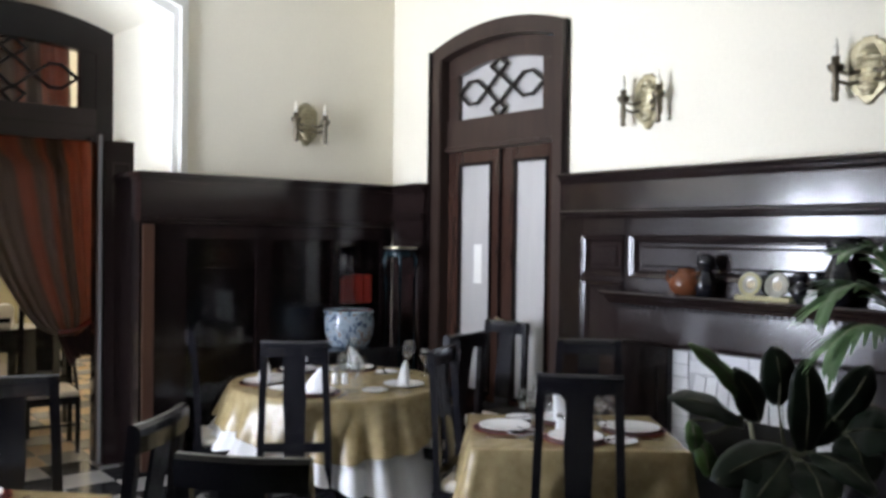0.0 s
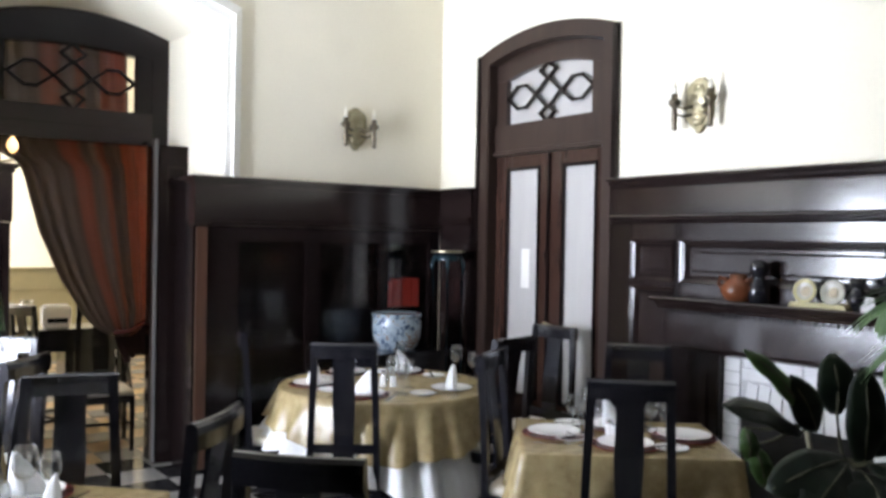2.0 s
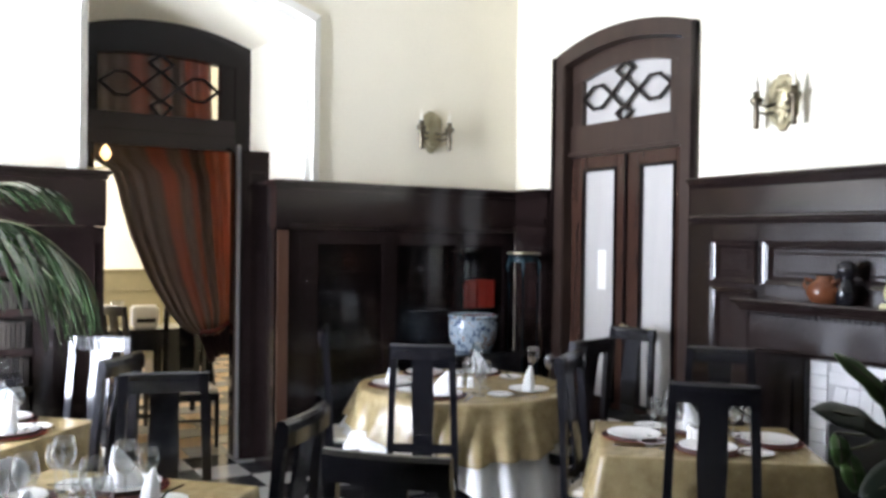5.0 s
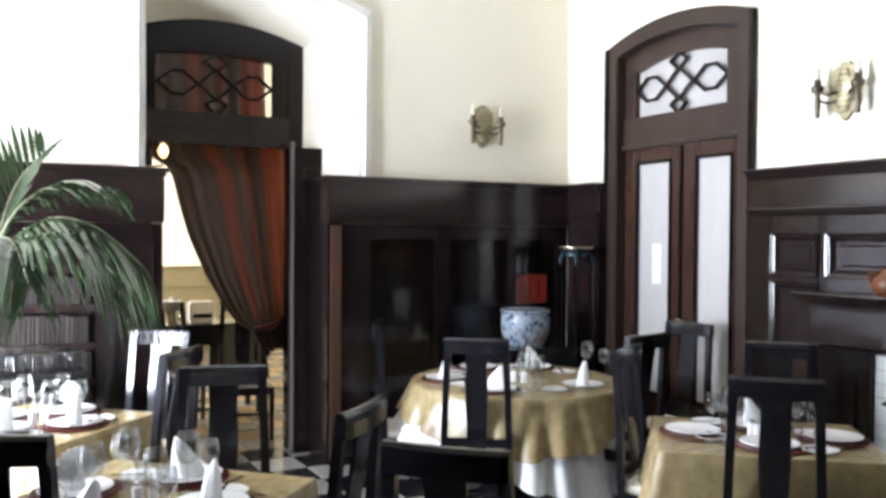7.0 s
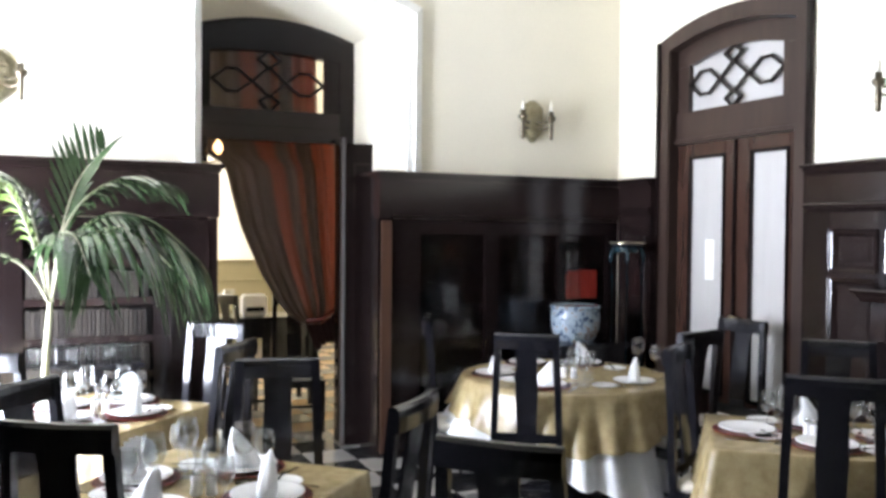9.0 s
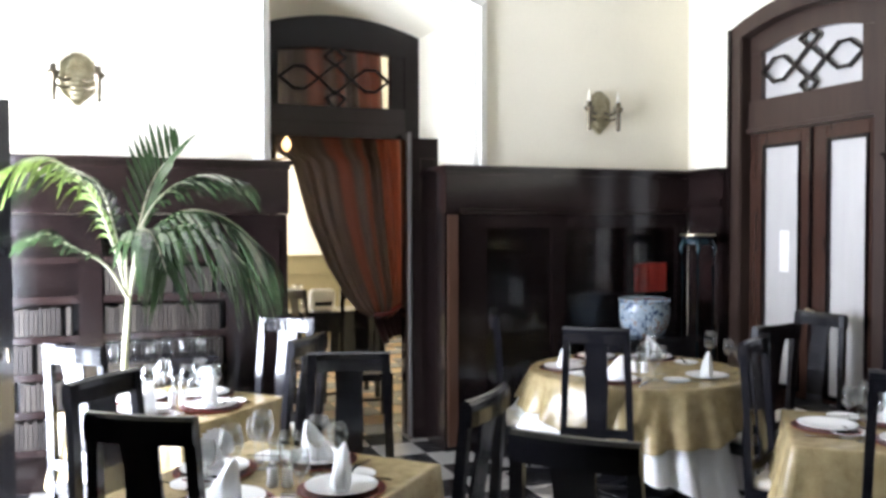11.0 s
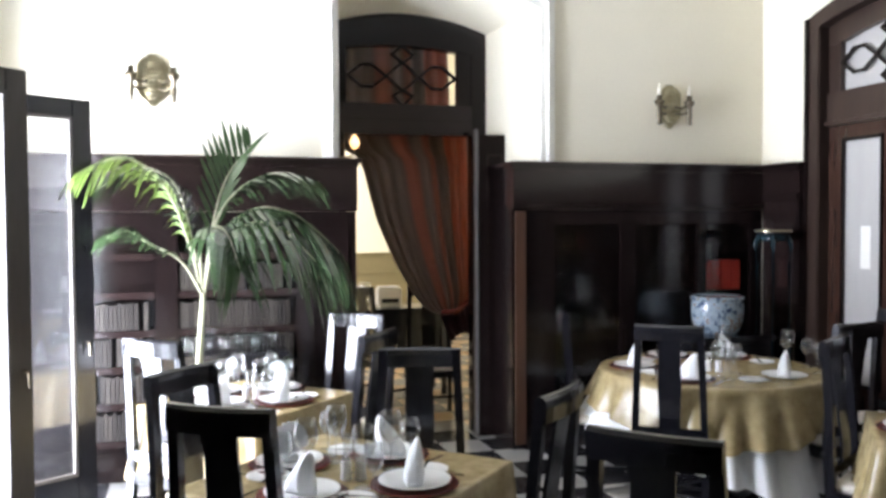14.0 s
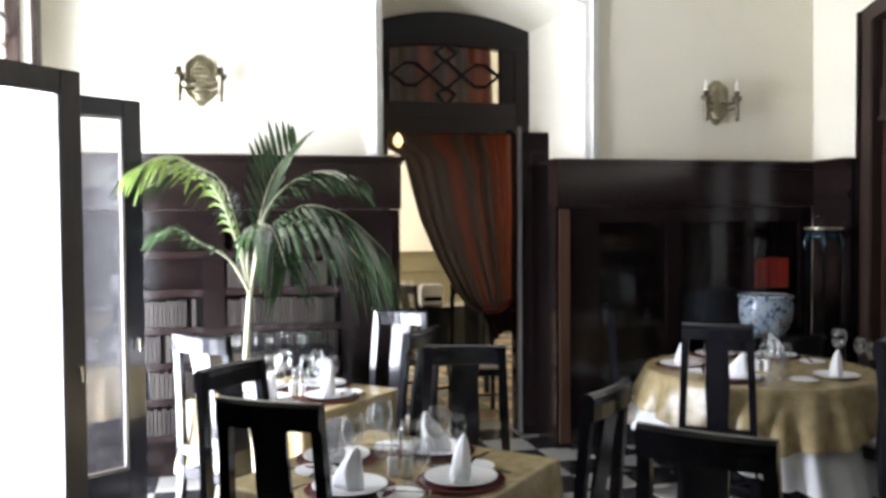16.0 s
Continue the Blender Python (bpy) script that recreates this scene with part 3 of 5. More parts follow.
# ---- doorway with the curtain ----
def lattice(bm, hw, hh, put, r=0.011):
    """Interlaced strap pattern of a fanlight: two long hexagons and a crossing diamond chain; put maps (u, v, d) into place."""
    deep = [0.0]

    def path(pts, closed=True):
        pts = pts + [pts[0]] if closed else pts
        for (u0, v0), (u1, v1) in zip(pts, pts[1:]):
            L = math.hypot(u1 - u0, v1 - v0)
            nx, ny = -(v1 - v0) / L * r, (u1 - u0) / L * r
            ex, ey = (u1 - u0) / L * r * 0.8, (v1 - v0) / L * r * 0.8
            q = [(u0 + nx - ex, v0 + ny - ey), (u1 + nx + ex, v1 + ny + ey), (u1 - nx + ex, v1 - ny + ey), (u0 - nx - ex, v0 - ny - ey)]
            deep[0] += 0.0007
            loft(bm, [[put(u, v, -deep[0]) for u, v in q], [put(u, v, 0.022 - deep[0]) for u, v in q]])
    a = hw * 0.30
    for s in (-1, 1):
        path([(s * a, 0), (s * (a + 0.11), 0.085), (s * (hw - 0.11), 0.085), (s * hw, 0.0), (s * (hw - 0.11), -0.085), (s * (a + 0.11), -0.085)])
    path([(-a, 0), (0, 0.115), (a, 0), (0, -0.115)])
    path([(0, 0.10), (0.085, 0.17), (0, hh), (-0.085, 0.17)])
    path([(0, -0.10), (0.075, -0.15), (0, -hh), (-0.075, -0.15)])


def north_door():
    root = structure(new("door_1"), "dark wooden arched doorway frame with a latticed fanlight", "door")
    c, y = -2.84, 0.56
    # outer frame
    bm = boxes((-3.50, -3.31, y - 0.002, y + 0.1, 0, 3.018), (-2.29, -2.17, y, y + 0.1, 0, 3.018))
    part("post", bm, M_MAHOG, root)
    bm = bmesh.new()
    arch_panel(bm, 'x', c, -3.50, -2.17, y + 0.004, y + 0.1, (0.57, 3.0, 0.05), 0.67, 3.177, 0.128)
    part("arch_head", bm, M_MAHOG, root)
    part("transom", boxes((-3.40, -2.29, y - 0.03, y + 0.1, 2.36, 2.47), (-3.40, -2.29, y - 0.015, y + 0.1, 2.47, 2.60), bev=0.006), M_MAHOGH, root)
    part("fanlight_stile", boxes((-3.40, -3.29, y + 0.01, y + 0.09, 2.602, 3.04), (-2.40, -2.29, y + 0.01, y + 0.09, 2.602, 3.04)), M_MAHOG, root)
    bm = bmesh.new()
    lattice(bm, 0.43, 0.235, lambda u, v, d: (c - 0.005 + u, y + 0.03 + d, 2.815 + v))
    part("lattice", bm, M_MAHOG, root)
    g = part("pane", boxes((-3.29, -2.40, y + 0.058, y + 0.062, 2.602, 3.08)), M_GLASS, root)
    g.visible_shadow = False
north_door()


def open_leaf():
    """Door leaf of the doorway, standing open against the splayed jamb."""
    root = structure(new("door_2"), "dark panelled door leaf standing open in the doorway", "door")
    root.matrix_basis = Matrix.Translation((-2.285, 0.40, 0.008)) @ pose(0, 0, 0, 0, 0, -8)
    part("leaf", boxes((0.0, 0.235, -0.02, 0.02, 0, 2.35), bev=0.004), M_MAHOG, root)
    part("edge", boxes((-0.042, -0.001, -0.026, 0.024, 0, 2.40), bev=0.01), M_CASING, root)
    # strip paints the lit highlight down the leading edge
    part("edge_strip", boxes((-0.036, -0.014, -0.034, -0.0265, 0.02, 2.39), bev=0.003), M_EDGELIGHT, root, "pale strip painting the highlight on the leading edge")
    part("panel_moulding", boxes((0.05, 0.07, -0.03, -0.0205, 0.3, 2.2), (0.165, 0.185, -0.03, -0.0205, 0.3, 2.2), (0.071, 0.164, -0.03, -0.0205, 2.18, 2.2), (0.071, 0.164, -0.03, -0.0205, 0.3, 0.32)), M_MAHOGH, root)
open_leaf()


def curtain():
    root = thing("curtain", "striped rust and brown curtain tied back in the doorway", "curtain", pose(0, 0.80, 0))
    bm = bmesh.new()
    uvl = bm.loops.layers.uv.new("stripes")
    NU, NV = 110, 80
    zt, zb = 3.10, 0.92
    # outline of the hanging cloth: height, free edge, fixed edge
    EDGE = ((3.10, -3.42, -2.42), (2.62, -3.40, -2.40), (2.36, -3.33, -2.238), (2.26, -3.27, -2.236), (2.19, -3.15, -2.235), (2.10, -3.115, -2.232), (1.95, -3.08, -2.228), (1.70, -3.01, -2.222), (1.36, -2.865, -2.216),
            (1.10, -2.715, -2.215), (1.00, -2.63, -2.25), (0.95, -2.55, -2.30), (0.92, -2.46, -2.36))

    def edges(z):
        for (z0, l0, r0), (z1, l1, r1) in zip(EDGE, EDGE[1:]):
            if z >= z1:
                k = (z0 - z) / (z0 - z1)
                return l0 + (l1 - l0) * k, r0 + (r1 - r0) * k
        return EDGE[-1][1:]
    grid = []
    for j in range(NV + 1):
        v = j / NV
        z = zt + (zb - zt) * v
        left, right = edges(z)
        row = []
        for i in range(NU + 1):
            u = i / NU
            x = left + (right - left) * u
            amp = 0.028 * (0.6 + 0.4 * math.sin(u * 9 + 1))
            y = amp * math.sin(u * 2 * math.pi * 9 + 0.8 * math.sin(u * 7) + v * 0.8)
            row.append(bm.verts.new((x, y, z)))
        grid.append(row)
    for j in range(NV):
        for i in range(NU):
            f = bm.faces.new((grid[j][i], grid[j][i + 1], grid[j + 1][i + 1], grid[j + 1][i]))
            for lp, (a, b) in zip(f.loops, ((i, j), (i + 1, j), (i + 1, j + 1), (i, j + 1))):
                lp[uvl].uv = (a / NU, b / NV)
    cl = part("cloth", bm, M_CURTAIN, root, smooth=True)
    md = cl.modifiers.new("thick", 'SOLIDIFY')
    md.thickness = 0.004
    bm = bmesh.new()
    uvl = bm.loops.layers.uv.new("stripes")
    g = [[bm.verts.new((-2.52 + .14 * v / 10 + (.37 - .14 * v / 10) * u / 24, .05 + .03 * math.sin(u * 1.6), 1.04 - (.36 - .08 * math.sin(u * .13)) * v / 10)) for u in range(25)] for v in range(11)]
    for v in range(10):
        for u in range(24):
            f = bm.faces.new((g[v][u], g[v][u + 1], g[v + 1][u + 1], g[v + 1][u]))
            for lp, (a, b) in zip(f.loops, ((u, v), (u + 1, v), (u + 1, v + 1), (u, v + 1))):
                lp[uvl].uv = (a / 24, b / 10)
    tl = part("tail", bm, M_WINELEES, root, "dark maroon hanging end", smooth=True)
    md = tl.modifiers.new("thick", 'SOLIDIFY')
    md.thickness = 0.004
    bm = bmesh.new()
    tube(bm, [(-3.5, 0, 3.11), (-2.1, 0, 3.11)], 0.014)
    for x in (-3.47, -2.13):
        box(bm, x - .012, x + .012, -.14, .012, 3.10, 3.125)
    part("rod", bm, M_DKBRASS, root)
    bm = bmesh.new()
    tube(bm, [(-2.50, -0.06, 0.95), (-2.38, -0.08, 0.96), (-2.2, -0.03, 1.06)], 0.02)
    part("tieback", bm, M_BURG, root)
curtain()


# ---- east door ----
def east_door():
    root = structure(new("door_3"), "dark wooden double door with pale panes and an arched fanlight", "door")
    y0, y1 = -2.005, -0.54
    bm = boxes((-0.03, 0.10, y1 - 0.13, y1, 0, 3.17), (-0.03, 0.10, y0, y0 + 0.13, 0, 3.17), bev=0.008)
    part("casing", bm, M_CASING, root)
    bm = boxes((-0.045, -0.032, y1 - 0.03, y1 + 0.012, 0, 3.17), (-0.045, -0.032, y0 - 0.012, y0 + 0.03, 0, 3.17), bev=0.005)
    part("casing_bead", bm, M_MAHOG, root)
    bm = bmesh.new()
    arch_panel(bm, 'y', DC, y0, y1, -0.032, 0.10, (0.7325, 3.05, 0.13), 0.7325, 3.165, 0.135)
    part("arch_head", bm, M_CASING, root)
    x = 0.06
    bm = bmesh.new()
    arch_panel(bm, 'y', DC, y0 + 0.13, y1 - 0.13, x, x + 0.07, (0.48, 2.96, 0.075), 0.7325, 3.045, 0.13)
    part("fanlight_head", bm, M_CASING, root)
    part("fanlight_stile", boxes((x + 0.004, x + 0.068, y0 + 0.13, -1.70, 2.60, 2.99), (x + 0.004, x + 0.068, -0.78, y1 - 0.13, 2.60, 2.99)), M_CASING, root)
    part("transom", boxes((x - 0.02, x + 0.07, y0 + 0.13, y1 - 0.13, 2.40, 2.61), (x - 0.045, x + 0.07, y0 + 0.13, y1 - 0.13, 2.37, 2.40), bev=0.005), M_CASING, root)
    bm = bmesh.new()
    lattice(bm, 0.455, 0.22, lambda u, v, d: (x + 0.015 + d, -1.24 + u, 2.815 + v))
    part("lattice", bm, M_MAHOG, root)
    part("pane", boxes((x + 0.05, x + 0.056, -1.70, -0.78, 2.60, 3.05)), M_CURTPANE, root)
    for a, b in ((y0 + 0.135, -1.292), (-1.288, y1 - 0.135)):
        leaf = part("leaf", boxes((x, x + 0.045, a, a + 0.10, 0.01, 2.365), (x, x + 0.045, b - 0.13, b, 0.01, 2.365),
                                  (x + 0.001, x + 0.045, a + 0.10, b - 0.13, 2.27, 2.365), (x + 0.001, x + 0.045, a + 0.10, b - 0.13, 0.01, 0.50), bev=0.004), M_REDWOOD, root)
        part("glazing_bead", boxes((x - 0.012, x + 0.02, a + 0.10, a + 0.125, 0.50, 2.27), (x - 0.012, x + 0.02, b - 0.155, b - 0.13, 0.50, 2.27),
                                   (x - 0.012, x + 0.02, a + 0.125, b - 0.155, 2.245, 2.27), (x - 0.012, x + 0.02, a + 0.125, b - 0.155, 0.50, 0.525), bev=0.005), M_MAHOG, leaf)
        part("pane", boxes((x + 0.018, x + 0.024, a + 0.12, b - 0.15, 0.52, 2.25)), M_CURTPANE, leaf)
    # white card imitates a bright reflection in the left pane
    part("bright_patch", boxes((x + 0.0145, x + 0.0165, -1.065, -0.975, 1.34, 1.64)), M_WHITE, root, "white card put in for a bright reflection on the pane")
    part("meeting_bead", boxes((x - 0.02, x, -1.305, -1.275, 0.02, 2.36), bev=0.007), M_MAHOG, root)
    bm = bmesh.new()
    lathe(bm, [(0.012, 0), (0.012, 0.03), (0.026, 0.04), (0.03, 0.055), (0.02, 0.07)], n=14)
    bmesh.ops.transform(bm, matrix=pose(x - 0.02, -1.34, 1.08, 0, -90, 0), verts=bm.verts)
    part("door_knob", bm, M_BRASS, root, "brass door knob", smooth=True)
east_door()


# ---- french window ----
def french_window():
    root = structure(new("window_1"), "tall french window with dark frame and arched fanlight", "window")
    y0, y1 = WC - WH, WC + WH
    part("casing", boxes((XW, XW + 0.03, y1 - 0.01, y1 + 0.13, 0, 3.2), (XW, XW + 0.03, y0 - 0.13, y0 + 0.01, 0, 3.2), bev=0.006), M_CASING, root)
    bm = bmesh.new()
    arch_panel(bm, 'y', WC, y0 - 0.13, y1 + 0.13, XW, XW + 0.03, (WH + 0.13, 3.06, 0.29), WH + 0.13, 3.20, 0.30)
    part("casing_head", bm, M_CASING, root)
    part("window_frame", boxes((XW - 0.14, XW - 0.06, y0, y0 + 0.05, 0, 3.2), (XW - 0.14, XW - 0.06, y1 - 0.05, y1, 0, 3.2), (XW - 0.14, XW - 0.06, y0 + 0.05, y1 - 0.05, 2.38, 2.47), (XW - 0.14, XW - 0.02, -1.15, -1.07, 0, 2.379)), M_CASING, root)
    bm = bmesh.new()
    lattice(bm, 0.84, 0.235, lambda u, v, d: (XW - 0.11 + d, WC + u, 2.78 + v))
    part("lattice", bm, M_CASING, root)
    g = part("pane", boxes((XW - 0.10, XW - 0.094, y0 + 0.05, y1 - 0.05, 2.47, 3.2)), M_GLASS, root)
    g.visible_shadow = False
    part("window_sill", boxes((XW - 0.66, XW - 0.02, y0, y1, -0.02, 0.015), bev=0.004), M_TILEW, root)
french_window()


def window_leaf(hinge, ang, w, label, paint, glazing):
    root = thing("window_leaf", label, "window", pose(hinge[0], hinge[1], 0.02, 0, 0, ang), "open leaves of the french window")
    fr = part("frame", boxes((0, 0.10, -0.024, 0.024, 0, 2.35), (w - 0.11, w, -0.024, 0.024, 0, 2.35),
                             (0.10, w - 0.11, -0.023, 0.023, 2.25, 2.35), (0.10, w - 0.11, -0.023, 0.023, 0, 0.26), bev=0.005), paint, root)
    part("bead", boxes((0.10, 0.118, -0.03, -0.004, 0.26, 2.25), (w - 0.128, w - 0.11, -0.03, -0.004, 0.26, 2.25),
                       (0.118, w - 0.128, -0.03, -0.004, 2.232, 2.25), (0.118, w - 0.128, -0.03, -0.004, 0.26, 0.278)), M_SASHLIT, fr, "grey-brown glazing bead")
    g = part("pane", boxes((0.098, w - 0.108, 0.0, 0.005, 0.255, 2.255)), glazing, root)
    g.visible_shadow = False
    bm = bmesh.new()
    tube(bm, [(w - 0.05, -0.03, 1.0), (w - 0.05, -0.06, 1.0), (w - 0.05, -0.07, 0.93)], 0.008)
    part("handle", bm, M_DKBRASS, root)
# second frame is painted lighter, imitating outside light on its edges
window_leaf((-5.59, -1.105), 33, 0.735, "dark-framed grey-veiled glass window leaf standing open", M_EBONY, M_VEILED)
window_leaf((-5.59, -2.09), 47, 0.65, "half-open brown window leaf, frame tone lightened as lit, milky sunlit glass", M_SASHLIT, M_MILKY)


# ---- fireplace ----
def fireplace():
    root = thing("fireplace", "mahogany fireplace surround with a white brick inset", "fireplace")
    y0, y1 = -4.95, -2.5
    P = lambda n, rows, mat, bev=0.005, label="": part(n, boxes(*rows, bev=bev), mat, root, label)
    def run(n, prof, a, b):
        bm = bmesh.new()
        loft(bm, [[(-e, u, z) for e, z in prof] for u in (a, b)])
        part(n, bm, M_MAHOGH, root)
    run("mantel_shelf", [(.072, 1.38), (.25, 1.38), (.256, 1.372), (.25, 1.358), (.235, 1.35), (.072, 1.35)], y0, y1)
    run("shelf_moulding", [(.072, 1.349), (.228, 1.349), (.222, 1.335), (.2, 1.325), (.195, 1.31), (.072, 1.31)], y0 + .02, y1 - .02)
    n = 60
    for i in range(n):
        yy = y0 + 0.05 + (y1 - y0 - 0.1) * i / n
        P("dentil", [(-0.20, -0.17, yy, yy + 0.022, 1.285, 1.309)], M_MAHOG, 0)
    P("frieze_board", [(-0.165, -0.072, y0 + 0.06, y1 - 0.06, 1.10, 1.308)], M_MAHOGH)
    run("frieze_moulding", [(.072, 1.099), (.172, 1.099), (.186, 1.09), (.178, 1.078), (.16, 1.066), (.072, 1.066)], y0 + .06, y1 - .06)
    for a, b in ((y0 + 0.06, -3.91), (-2.93, y1 - 0.06)):
        P("pilaster", [(-0.15, -0.072, a, b, 0, 1.064)], M_MAHOG)
        P("pilaster_panel", [(-0.162, -0.151, a + 0.07, b - 0.07, 0.2, 0.95)], M_MAHOG, 0.006)
    P("inset", [(-0.095, -0.072, -3.91, -3.795, 0.0, 1.064), (-0.095, -0.072, -3.045, -2.93, 0.0, 1.064), (-0.095, -0.072, -3.795, -3.045, 0.72, 1.064)], M_MORTAR, 0)
    P("firebox", [(-0.092, -0.075, -3.795, -3.045, 0.0, 0.72)], M_SOOT, 0)
    P("hearth", [(-0.65, -0.151, -4.2, -2.7, 0.001, 0.03)], M_TILEB, 0.006)
    # painted bricks: courses at the sides, a flat arch of upright ones in the middle
    meshes = {}

    def brick(yc, zc, w, h, tilt=0.0):
        key = (round(w, 3), round(h, 3))
        if key not in meshes:
            bm = boxes((-0.012, 0.0, -w / 2, w / 2, -h / 2, h / 2))
            me = bpy.data.meshes.new("brick")
            bmesh.ops.recalc_face_normals(bm, faces=bm.faces)
            bm.to_mesh(me)
            bm.free()
            me.materials.append(M_BRICKW)
            meshes[key] = me
        o = new("brick", meshes[key])
        o.parent = root
        o.matrix_basis = pose(-0.0945, yc, zc, tilt, 0, 0)
    for r in range(14):
        z = 0.04 + r * 0.075
        for a, b in ((-3.905, -3.80), (-3.04, -2.935)):
            brick((a + b) / 2, z, b - a, 0.066)
    for i in range(9):
        yy = -3.42 + (i - 4) * 0.078
        brick(yy, 0.825, 0.068, 0.205, (i - 4) * 2.6)
    for i in range(4):
        brick(-3.42 + (i - 1.5) * 0.186, 0.972, 0.176, 0.066)
        brick(-3.42 + (i - 1.5) * 0.186, 1.034, 0.15 if i in (0, 3) else 0.176, 0.05)
fireplace()


# ---- wall sconces ----
def sconce():
    root = thing("wall_sconce", "gilt brass wall sconce with two candle arms", "wall lamp", group="wall sconces")
    # local: wall at y = 0, front towards -y
    prof = [(0.0, 0.168), (0.034, 0.165), (0.036, 0.152), (0.062, 0.145), (0.092, 0.112), (0.10, 0.10), (0.10, -0.075), (0.092, -0.09), (0.066, -0.118), (0.040, -0.138), (0.020, -0.165), (0.0, -0.172)]
    out = [(x, z) for x, z in prof] + [(-x, z) for x, z in prof[-2:0:-1]]
    bm = bmesh.new()
    loft(bm, [[(x, -0.002, z) for x, z in out], [(x, -0.014, z) for x, z in out], [(x * 0.93, -0.022, z * 0.95) for x, z in out]])
    part("backplate", bm, M_BRASS, root)
    bm = bmesh.new()
    rings = []
    for k in range(41):
        z = -0.125 + 0.25 * k / 40
        w = 0.062 - 0.035 * max(0, abs(z) - 0.06) / 0.065
        ridge = 0.003 * math.sin(z * 210)
        rings.append([(w * math.sin(q), -0.021 - 0.016 * math.cos(q) - ridge * math.cos(q) - 0.002 * math.sin(7 * q + 3 * k), z) for q in [math.pi / 2 * (i / 6 - 1) for i in range(13)]])
    loft(bm, rings)
    part("relief", bm, M_BRASS, root)
    for s in (-1, 1):
        bm = bmesh.new()
        tube(bm, [(0.03 * s, -0.02, 0.0), (0.07 * s, -0.07, -0.02), (0.12 * s, -0.085, 0.0), (0.13 * s, -0.085, 0.02)], 0.011)
        tube(bm, [(0.03 * s, -0.02, -0.05), (0.08 * s, -0.06, -0.065), (0.13 * s, -0.085, -0.045)], 0.009)
        arm = part("arm", bm, M_DKBRASS, root)
        bm = bmesh.new()
        lathe(bm, [(0.008, -0.15), (0.018, -0.14), (0.014, -0.11), (0.019, -0.09), (0.016, -0.01), (0.036, 0.01), (0.038, 0.035), (0.02, 0.04), (0.02, 0.075)], 0.13 * s, -0.085, 0, n=12)
        part("cup", bm, M_DKBRASS, arm, smooth=True)
        bm = bmesh.new()
        lathe(bm, [(0.013, 0.075), (0.013, 0.13), (0.006, 0.13), (0.009, 0.145), (0.002, 0.17)], 0.13 * s, -0.085, 0, n=10)
        part("candle_tube", bm, M_CANDLE, arm, smooth=True)
    return root


sc = sconce()
sc.matrix_basis = pose(-4.66, 0, 2.61)
copy_thing(sc, pose(-0.86, 0, 2.57))
copy_thing(sc, pose(0, -2.66, 2.54, 0, 0, -90))
copy_thing(sc, pose(0, -3.98, 2.54, 0, 0, -90))


# ---- chairs ----
def chair():
    root = thing("dining_chair", "black lacquered dining chair with a tall slatted back and cream seat", "chair", group="dining chairs")
    # local: back at y about 0, seat towards +y, back top 1.12 high
    def stile(s):
        bm = bmesh.new()
        loft(bm, [[(s * x + dx, y + dy, z) for dx, dy in ((-.019, -.017), (.019, -.017), (.019, .017), (-.019, .017))]
                  for x, y, z in ((.19, .0, 0), (.186, .045, .44), (.176, .03, .75), (.161, .0, 1.115))])
        return bm
    for s in (-1, 1):
        part("back_leg", stile(s), M_EBONY, root)
    bm = bmesh.new()
    rings = []
    for i in range(9):
        x = -0.182 + 0.364 * i / 8
        b = -0.018 * (1 - (x / .182) ** 2)
        rings.append([(x, -.022 + b, 1.035), (x, .016 + b, 1.035), (x, .019 + b, 1.09), (x, .014 + b, 1.113), (x, .002 + b, 1.122), (x, -.012 + b, 1.12), (x, -.022 + b, 1.108), (x, -.025 + b, 1.085)])
    loft(bm, rings)
    part("top_rail", bm, M_EBONY, root)
    bm = bmesh.new()
    loft(bm, [[(sx * w, y + dy, z) for sx, dy in ((-1, -.007), (1, -.007), (1, .007), (-1, .007))] for w, y, z in
              ((.058, .04, .47), (.056, .048, .60), (.064, .03, .78), (.058, .004, .95), (.064, -.012, 1.045))])
    part("splat", bm, M_EBONY, root)
    part("back_rail", boxes((-.165, .165, .025, .055, .50, .55), bev=.004), M_EBONY, root)
    part("seat_frame", boxes((-.19, .19, .03, .055, .38, .44), (-.21, .21, .42, .45, .38, .44), (-.205, -.18, .055, .42, .38, .44), (.18, .205, .055, .42, .38, .44), bev=.004), M_EBONY, root)
    bm = bmesh.new()
    loft(bm, [[(sx * w, .06 + (yy * d), z) for sx, yy in ((-1, 0), (1, 0), (1.08, 1), (-1.08, 1))] for w, d, z in ((.178, .39, .441), (.185, .40, .455), (.18, .395, .475), (.15, .36, .487))])
    part("seat", bm, M_SEAT, root)
    for s in (-1, 1):
        bm = bmesh.new()
        loft(bm, [[(s * .19 + dx * k, .432 + dy * k, z) for dx, dy in ((-.02, -.02), (.02, -.02), (.02, .02), (-.02, .02))] for k, z in ((.75, 0), (1, .379))])
        part("front_leg", bm, M_EBONY, root)
        part("stretcher", boxes((s * .19 - .01, s * .19 + .01, .03, .415, .16, .185), bev=.003), M_EBONY, root)
    part("stretcher", boxes((-.18, .18, .20, .22, .165, .185), bev=.003), M_EBONY, root)
    return root


CHAIRS = [(-1.965, -1.815, -36), (-1.54, -3.485, -46), (-3.46, -0.68, 143), (-4.62, -1.51, -43), (-4.352, -3.155, -33), (-3.248, -3.22, 45),
          (-3.465, -2.21, 163), (-4.47, -2.425, -132), (-3.265, -3.853, -47), (-3.52, -1.58, 50), (-1.50, -2.52, -148), (-0.95, -2.065, 10),
          (-2.18, -0.94, -112), (-0.23, -1.67, 98), (-0.56, -2.69, 132)]
first = chair()
